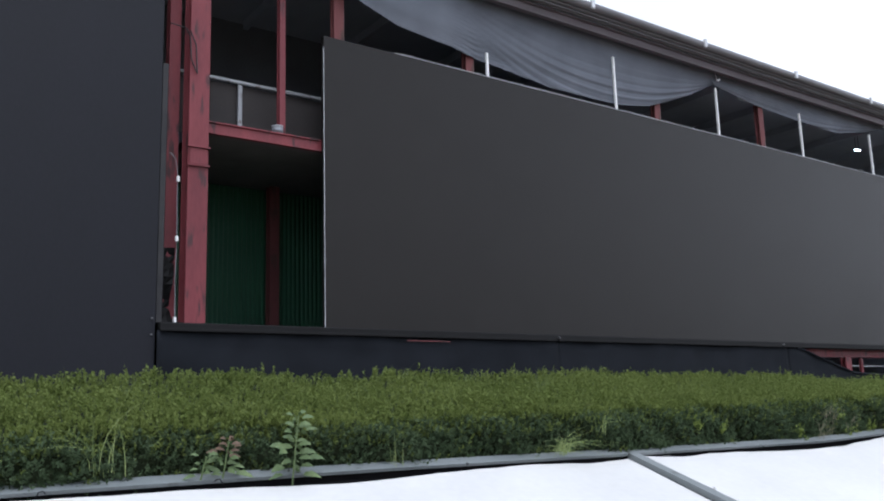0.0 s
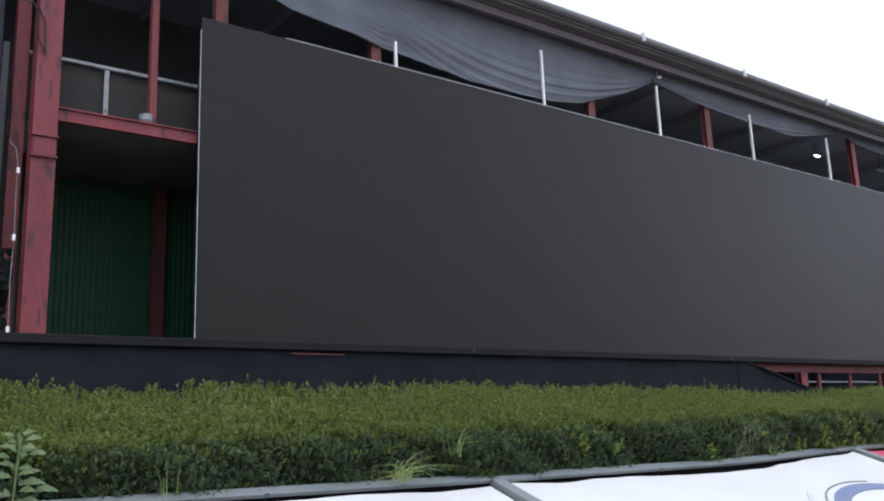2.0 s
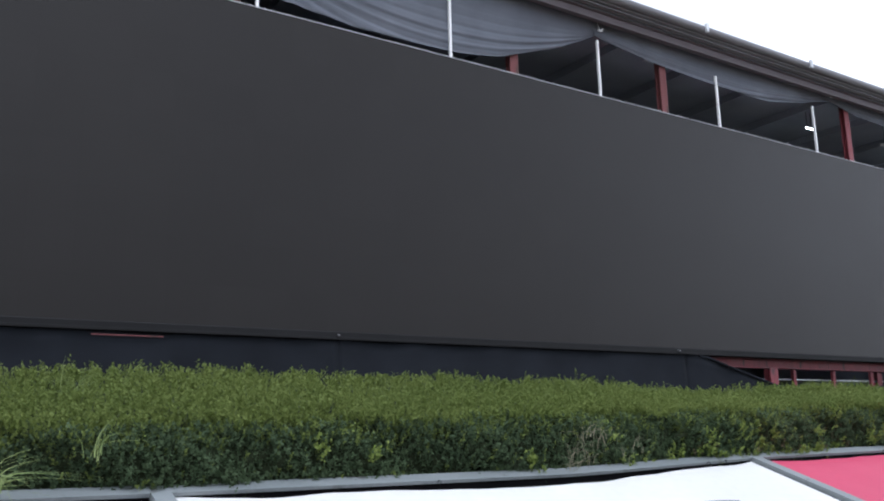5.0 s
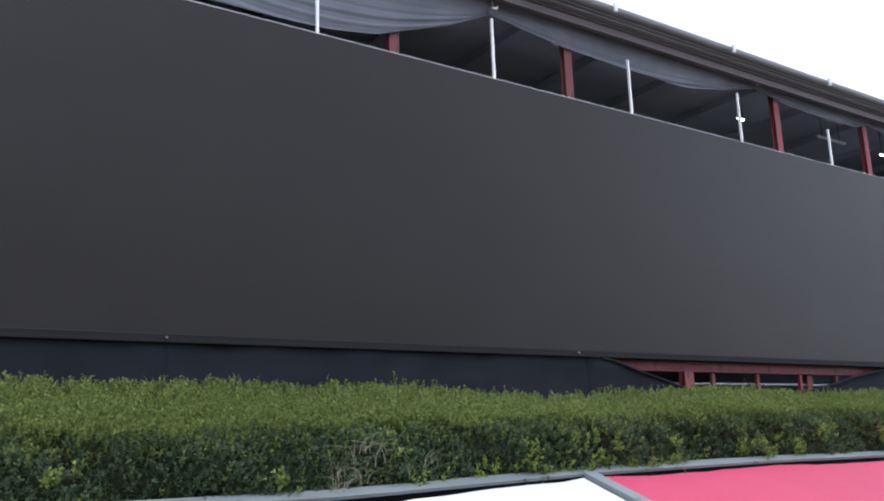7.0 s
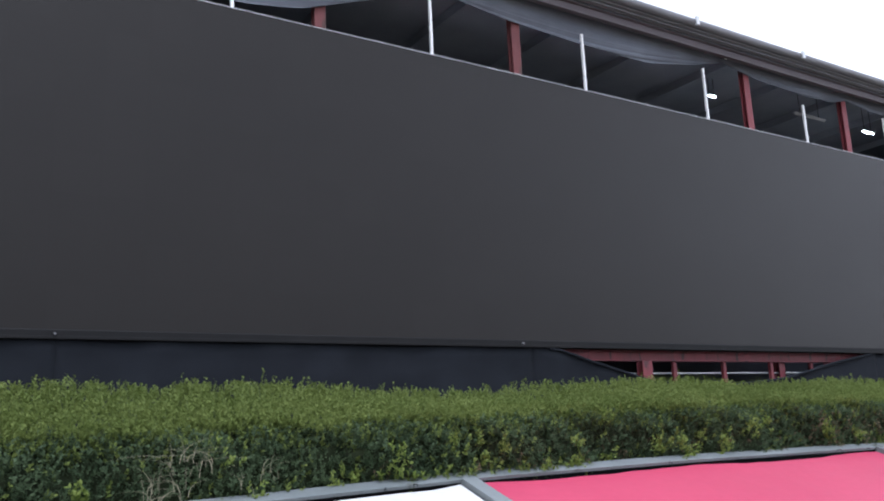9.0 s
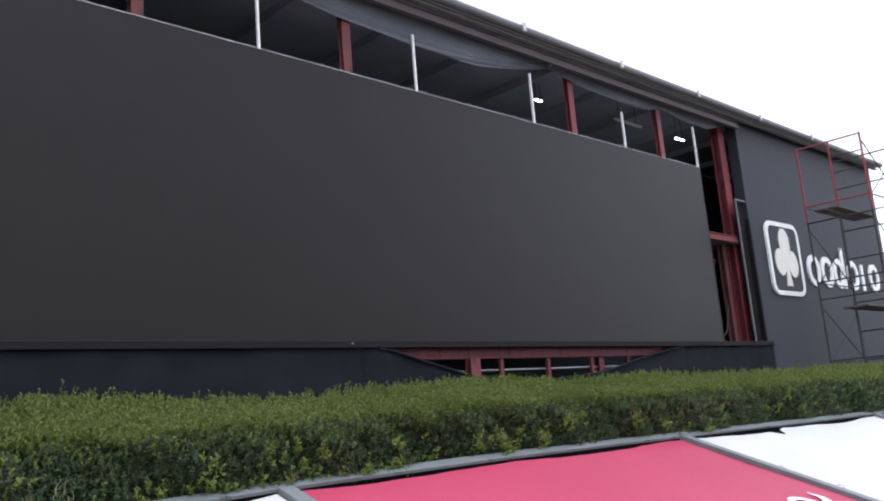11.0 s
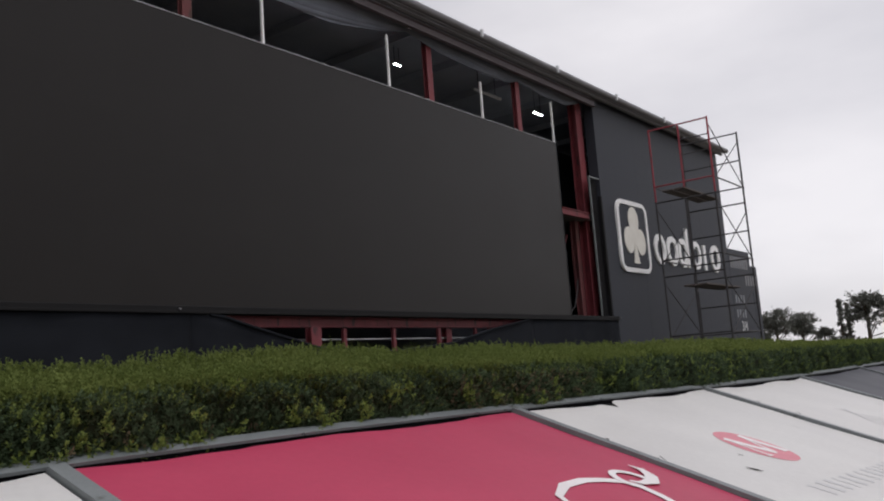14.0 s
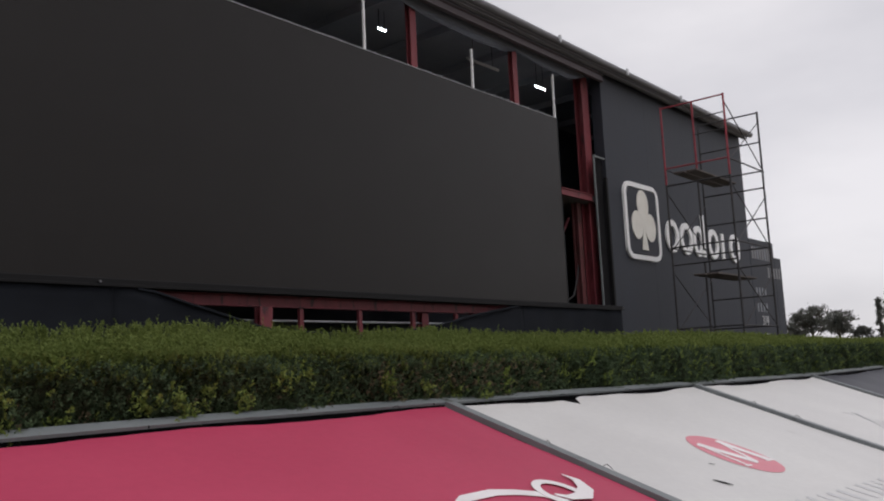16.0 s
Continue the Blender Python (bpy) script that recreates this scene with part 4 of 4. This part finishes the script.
def sprigs(p, axis, height, leaf, k, mat, name, parent, spread=0.75, kind="stuff"):
    """Leafy shoots: k leaves spiral up each axis from p. Each leaf is one folded lozenge."""
    n = len(p)
    side = unit(np.cross(axis, unit(RNG.normal(size=(n, 3)))))
    other = np.cross(axis, side)
    cos = []
    for i in range(k):
        a = i * 2.4 + RNG.uniform(0, 0.8, n)
        out = side * np.cos(a)[:, None] + other * np.sin(a)[:, None]
        d = unit(out * spread + axis * (0.35 + 0.5 * i / k) + 0.25 * RNG.normal(size=(n, 3)))
        b = p + axis * (height * (0.15 + 0.85 * i / k))[:, None]
        ln = (leaf * RNG.uniform(0.7, 1.25, n))[:, None]
        across = unit(np.cross(d, axis + 0.3 * RNG.normal(size=(n, 3))))
        mid = b + d * ln * 0.55 + axis * ln * 0.06
        cos.append(np.stack([b, mid + across * ln * 0.30, b + d * ln, mid - across * ln * 0.30], 1))
    co = np.concatenate(cos).reshape(-1, 3)
    base = np.array(origin(parent))
    me = mesh_of(name, co - base, np.arange(len(co)).reshape(-1, 4), mat)
    ob = new(name, me)
    ob.parent = parent
    return tagged(ob, kind=kind)


hedge = thing("hedge", (10, 7.0, GROUND), "long clipped green box hedge with pale young shoots on top", "hedge", kind="stuff")
# closed dark shell under the leaves; gaps show it as painted shade
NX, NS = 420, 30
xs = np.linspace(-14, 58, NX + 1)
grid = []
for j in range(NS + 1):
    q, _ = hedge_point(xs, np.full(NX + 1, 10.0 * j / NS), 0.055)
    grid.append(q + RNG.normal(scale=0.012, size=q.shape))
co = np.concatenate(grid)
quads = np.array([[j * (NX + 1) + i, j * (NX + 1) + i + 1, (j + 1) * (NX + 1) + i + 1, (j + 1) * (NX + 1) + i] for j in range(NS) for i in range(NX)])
ob = new("dark_core", mesh_of("dark_core", co - np.array(hedge.location), quads, M_HEDGECORE))
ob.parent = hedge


def scatter(n, xa, xb, sa, sb, jitter=0.02):
    x, s = RNG.uniform(xa, xb, n), RNG.uniform(sa, sb, n)
    p, nv = hedge_point(x, s, 0.03)
    return p + RNG.normal(scale=jitter, size=p.shape), nv, x, s


def grow(n, xa, xb, sa, sb, up, h, leaf, k, mat, name, spread):
    p, nv, x, s = scatter(n, xa, xb, sa, sb)
    axis = unit(nv * 0.55 + np.array([0, 0, 1.0]) * up + RNG.normal(scale=0.28, size=p.shape))
    sprigs(p, axis, h * RNG.uniform(0.6, 1.35, n), np.full(n, leaf), k, mat, name, hedge, spread)


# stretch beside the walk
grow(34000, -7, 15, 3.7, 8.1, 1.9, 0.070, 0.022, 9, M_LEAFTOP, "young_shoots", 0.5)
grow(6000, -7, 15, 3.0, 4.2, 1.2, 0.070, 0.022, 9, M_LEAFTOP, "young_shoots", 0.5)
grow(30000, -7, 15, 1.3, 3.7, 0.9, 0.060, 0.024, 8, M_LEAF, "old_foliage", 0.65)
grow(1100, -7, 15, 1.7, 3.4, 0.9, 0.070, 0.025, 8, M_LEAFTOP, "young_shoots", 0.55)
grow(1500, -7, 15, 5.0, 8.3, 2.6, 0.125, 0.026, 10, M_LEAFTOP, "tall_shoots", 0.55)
# shoots in small bunches along the crest
cx = np.concatenate([RNG.uniform(-7, 15, 230), RNG.uniform(-3, 9, 70)])
x = (cx[:, None] + RNG.normal(scale=0.022, size=(len(cx), 6))).ravel()
s = np.repeat(RNG.uniform(7.4, 8.25, len(cx)), 6) + RNG.normal(scale=0.08, size=len(x))
tall = np.repeat(RNG.uniform(0.08, 0.145, len(cx)), 6) * RNG.uniform(0.7, 1.1, len(x))
p, nv = hedge_point(x, s, 0.02)
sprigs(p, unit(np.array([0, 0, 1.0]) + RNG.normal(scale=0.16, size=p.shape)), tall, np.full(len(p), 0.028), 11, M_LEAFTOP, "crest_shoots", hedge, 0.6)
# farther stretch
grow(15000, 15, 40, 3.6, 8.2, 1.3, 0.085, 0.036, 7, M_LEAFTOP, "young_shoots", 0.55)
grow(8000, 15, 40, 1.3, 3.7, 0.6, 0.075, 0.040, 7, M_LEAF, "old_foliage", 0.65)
# bright shoots, many of them added to lighten the far face like haze
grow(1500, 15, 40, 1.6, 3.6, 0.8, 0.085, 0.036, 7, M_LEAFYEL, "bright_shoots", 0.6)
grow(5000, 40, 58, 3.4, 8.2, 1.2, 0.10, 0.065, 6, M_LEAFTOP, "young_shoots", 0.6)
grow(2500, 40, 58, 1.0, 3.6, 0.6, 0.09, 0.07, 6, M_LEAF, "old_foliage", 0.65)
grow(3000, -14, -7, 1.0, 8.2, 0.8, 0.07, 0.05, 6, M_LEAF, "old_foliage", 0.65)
# a stretch of the face gone dry and brown
grow(900, 10.4, 13.4, 1.3, 3.2, 0.7, 0.060, 0.026, 7, M_DRYLEAF, "dry_foliage", 0.65)
grow(250, 5.5, 10.4, 1.3, 2.6, 0.7, 0.060, 0.025, 7, M_DRYLEAF, "dry_foliage", 0.65)
# yellow-green clumps on the face
CLUMPS = [(3.60, 1.17), (3.63, 1.10), (4.6, 1.07), (4.9, 1.05), (5.2, 1.08), (5.6, 1.12), (5.75, 1.06), (6.05, 1.08), (6.37, 1.22), (6.57, 1.30), (6.5, 1.12), (6.9, 1.08),
          (7.25, 1.10), (7.67, 1.12), (7.64, 1.45), (8.25, 1.19), (8.45, 1.25), (8.5, 1.14), (9.0, 1.2), (9.46, 1.29), (9.66, 1.36), (10.6, 1.25), (11.1, 1.2), (12.4, 1.25)]
NC = 26
cx = np.concatenate([np.array([c[0] for c in CLUMPS]), RNG.uniform(-4, 15, 10), RNG.uniform(5, 14, NC - 10)])
cz = np.concatenate([np.array([c[1] for c in CLUMPS]), RNG.uniform(1.05, 1.4, NC)])
NB = 9
x = (cx[:, None] + RNG.normal(scale=0.045, size=(len(cx), NB))).ravel()
s = np.interp(np.repeat(cz, NB) + RNG.normal(scale=0.04, size=len(x)), [0.7, 1.0, 1.38, 1.56], [1, 2, 3, 4])
p, nv = hedge_point(x, s, -0.015)
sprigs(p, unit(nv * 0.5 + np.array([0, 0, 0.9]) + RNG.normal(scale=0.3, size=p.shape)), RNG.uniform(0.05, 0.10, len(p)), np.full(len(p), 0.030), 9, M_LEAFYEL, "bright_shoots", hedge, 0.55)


# weeds and dry stalks
def blades(name, at, n, length, lean, mat, label, seed, width=0.0045):
    r = random.Random(seed)
    bm = bmesh.new()
    for _ in range(n):
        a, ln, le = r.uniform(0, 6.28), length * r.uniform(0.5, 1.15), lean * r.uniform(0.3, 1.3)
        d = Vector((math.cos(a), math.sin(a) * 0.3 - 0.32, 0))
        w = Vector((0.6, -0.2, r.choice((-0.6, 0.6)))).normalized() * width
        wide = 0.14 if mat is M_STRAW else 0.06
        base = Vector(at) + Vector((r.uniform(-wide, wide), r.uniform(-0.03, 0.03), r.uniform(-wide, wide) * 0.5))
        last = None
        for i in range(6):
            f = i / 5
            c = base + d * le * ln * f * f + Vector((0, 0, 1)) * ln * (f - 0.45 * le * f * f)
            ww = w * (1 - f * 0.9)
            rowv = (bm.verts.new(c - ww), bm.verts.new(c + ww))
            if last:
                bm.faces.new((last[0], last[1], rowv[1], rowv[0]))
            last = rowv
    me_ob = solid(name, bm, mat, label, "grass", "tufts in the hedge", "stuff")
    return me_ob


for i, (x, y, z, n, ln, le, mat, lab) in enumerate((
        (-3.93, 5.57, 1.22, 9, 0.56, 1.1, M_GRASS, "long arching grass tuft in the hedge"),
        (-3.82, 5.57, 1.22, 5, 0.50, 0.45, M_GRASS, "upright long grass blades in the hedge"),
        (-0.10, 5.47, 1.14, 60, 0.28, 2.2, M_GRASS, "pale spreading grass tuft at the hedge foot"),
        (0.42, 5.50, 1.30, 10, 0.30, 1.3, M_GRASS, "thin grass blades sticking out of the hedge"),
        (-1.79, 5.49, 1.14, 4, 0.24, 0.35, M_GRASS, "thin pale stalks at the hedge foot"),
        (4.05, 5.50, 1.12, 22, 0.26, 1.3, M_STRAW, "tangle of dry bare stalks in the hedge"),
        (4.2, 5.50, 1.28, 22, 0.24, 1.3, M_STRAW, "tangle of dry bare stalks in the hedge"),
        (4.62, 5.50, 1.17, 12, 0.20, 1.2, M_STRAW, "tangle of dry bare stalks in the hedge"),
        (0.4, 6.3, 1.62, 22, 0.30, 0.9, M_GRASS, "loose grass growing through the hedge top"),
        (-1.75, 6.2, 1.60, 12, 0.22, 1.0, M_GRASS, "loose grass growing through the hedge top"),
        (-0.95, 6.6, 1.80, 3, 0.24, 0.5, M_GRASS, "thin grass blades above the hedge"),
        (-0.2, 6.6, 1.78, 4, 0.20, 0.8, M_GRASS, "thin grass blades above the hedge"))):
    blades("grass_tuft", (x, y, z), n, ln, le, mat, lab, i, 0.0028 if mat is M_STRAW else 0.0034)


def weed(at, height, n, seed, label, upper=None, full=1.0):
    r = random.Random(seed)
    w = thing("weed_plant", at, label, "plant")
    top = Vector(at) + Vector((0.02, -0.05, height))
    bm = bmesh.new()
    bar(bm, at, top, 0.006, 6)
    part("stem", bm, M_WEED, w)
    for i in range(n):
        f = 0.12 + 0.88 * i / (n - 1)
        c = Vector(at).lerp(top, f)
        a = i * 2.4 + r.uniform(-0.3, 0.3)
        ln = (0.135 - 0.05 * f) * r.uniform(0.75, 1.25) * full * height / 0.5
        d = Vector((math.cos(a), math.sin(a) * 0.7 - 0.25, 0.15 + 0.4 * f + r.uniform(-0.15, 0.15))).normalized()
        c = c + d * ln * r.uniform(0.1, 0.9)
        s = d.cross(Vector((0, 0, 1))).normalized()
        s = (s * 0.6 + d.cross(s) * (0.8 if d.x > 0 else -0.8)).normalized()
        bm = bmesh.new()
        last = None
        for j in range(7):
            g = j / 6
            wv = ln * 0.22 * math.sin(math.pi * min(g * 0.9 + 0.08, 1)) * (1.0 if j % 2 else 0.78)
            q = c + d * ln * g - Vector((0, 0, 0.35 * ln * g * g))
            rowv = (bm.verts.new(q - s * wv + Vector((0, 0, wv * 0.25))), bm.verts.new(q), bm.verts.new(q + s * wv + Vector((0, 0, wv * 0.25))))
            if last:
                bm.faces.new((last[0], last[1], rowv[1], rowv[0]))
                bm.faces.new((last[1], last[2], rowv[2], rowv[1]))
            last = rowv
        part("leaf", bm, upper if upper and f > 0.55 else M_WEED, w, "reddish leaf" if upper and f > 0.55 else "", True)


weed((-2.68, 5.44, 1.06), 0.47, 38, 3, "tall pale green broad-leaved weed growing behind the frame")
weed((-3.31, 5.49, 1.13), 0.16, 12, 5, "low pale green weed at the hedge foot", None, 1.7)
weed((-3.16, 5.49, 1.13), 0.25, 26, 8, "bushy reddish green weed at the hedge foot", M_WEEDRED, 1.5)


# ---- far trees ----
def tree(az, dist, height, width, seed, conifer=False, eye=(4.5, 0.35), trunk_part=0.35):
    r = random.Random(seed)
    rg = np.random.default_rng(seed)
    bx, by = eye[0] + dist * math.sin(radians(az)), eye[1] + dist * math.cos(radians(az))
    t = thing("tree", (bx, by, GROUND), "dark slender conifer far off" if conifer else "dark rounded broadleaf tree far off", "tree", "far trees")
    bm = bmesh.new()
    tips = []
    bmesh.ops.create_cone(bm, cap_ends=True, segments=10, radius1=height * 0.032, radius2=height * 0.012, depth=height * 0.8, matrix=Matrix.Translation((bx, by, GROUND + height * 0.4)))
    for i in range(14):
        f = r.uniform(trunk_part * 0.8, 0.85)
        a = r.uniform(0, 6.28)
        ln = width * (0.5 * (1 - f) + 0.06 if conifer else r.uniform(0.25, 0.5))
        b = Vector((bx, by, GROUND + height * f * (0.85 if not conifer else 1)))
        e = b + Vector((math.cos(a) * ln, math.sin(a) * ln, height * (0.02 if conifer else r.uniform(0.06, 0.2))))
        bar(bm, b, e, height * 0.007, 5)
        tips.append(e)
    part("trunk", bm, M_BARK, t)
    clumps = []
    if conifer:
        for i in range(70):
            f = r.uniform(0.15, 1.0)
            tier = 0.55 + 0.45 * abs(math.sin(f * 17))
            a = r.uniform(0, 6.28)
            d = width * 0.5 * (1.08 - f) * tier * r.uniform(0.2, 1.0)
            clumps.append((bx + math.cos(a) * d, by + math.sin(a) * d, GROUND + height * f, width * 0.075))
    else:
        lobes = [(0.0, 0.80, 0.30)] + [(r.uniform(-0.30, 0.30), r.uniform(trunk_part + 0.16, 0.82), r.uniform(0.19, 0.28)) for _ in range(7)]
        for off, f, rad in lobes:
            side = r.uniform(-0.2, 0.2)
            for i in range(16):
                v = Vector((r.gauss(0, 1), r.gauss(0, 1), r.gauss(0, 1))).normalized() * r.uniform(0.55, 1.0)
                clumps.append((bx + width * (off * 0.4 + side + v.x * rad), by + width * (-off + v.y * rad), GROUND + height * f + width * rad * 0.62 * v.z, width * r.uniform(0.05, 0.085)))
        for e in tips:
            clumps.append((e.x, e.y, e.z, width * r.uniform(0.07, 0.11)))
    pts = np.concatenate([np.array(c[:3]) + rg.normal(size=(15, 3)) * np.array([1, 1, 0.8]) * c[3] * 0.62 for c in clumps])
    ax = unit(rg.normal(size=pts.shape) + np.array([0, 0, 0.5]))
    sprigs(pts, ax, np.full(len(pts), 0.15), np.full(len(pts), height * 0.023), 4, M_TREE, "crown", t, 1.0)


D = 110.0
for i, (az, top, wide, con) in enumerate(((73.6, 3.10, 4.4, False), (75.1, 2.65, 4.4, False), (72.5, 2.2, 2.6, False), (76.3, 1.6, 2.4, False), (77.35, 3.0, 2.0, True), (77.75, 2.8, 1.6, True),
                                          (78.8, 3.7, 4.6, False), (80.6, 3.2, 4.6, False), (82.6, 3.4, 4.6, False), (85, 2.8, 4.2, False))):
    h = 1.4 - GROUND + D * math.tan(radians(top))
    tree(az, D + 3 * (i % 3), h, wide * 1.05, 20 + i, con, trunk_part=0.42)
shrubs = thing("far_shrubs", (115, 20, GROUND), "dark band of low shrubs far off beyond the track", "shrubs", kind="stuff")
n = 5000
az = RNG.uniform(71, 100, n)
d = RNG.uniform(100, 108, n)
p = np.stack([4.5 + d * np.sin(np.radians(az)), 0.35 + d * np.cos(np.radians(az)), GROUND + RNG.uniform(0, 1, n) * (2.0 + 0.5 * np.sin(az * 2.2) + 0.35 * np.sin(az * 5.3))], -1)
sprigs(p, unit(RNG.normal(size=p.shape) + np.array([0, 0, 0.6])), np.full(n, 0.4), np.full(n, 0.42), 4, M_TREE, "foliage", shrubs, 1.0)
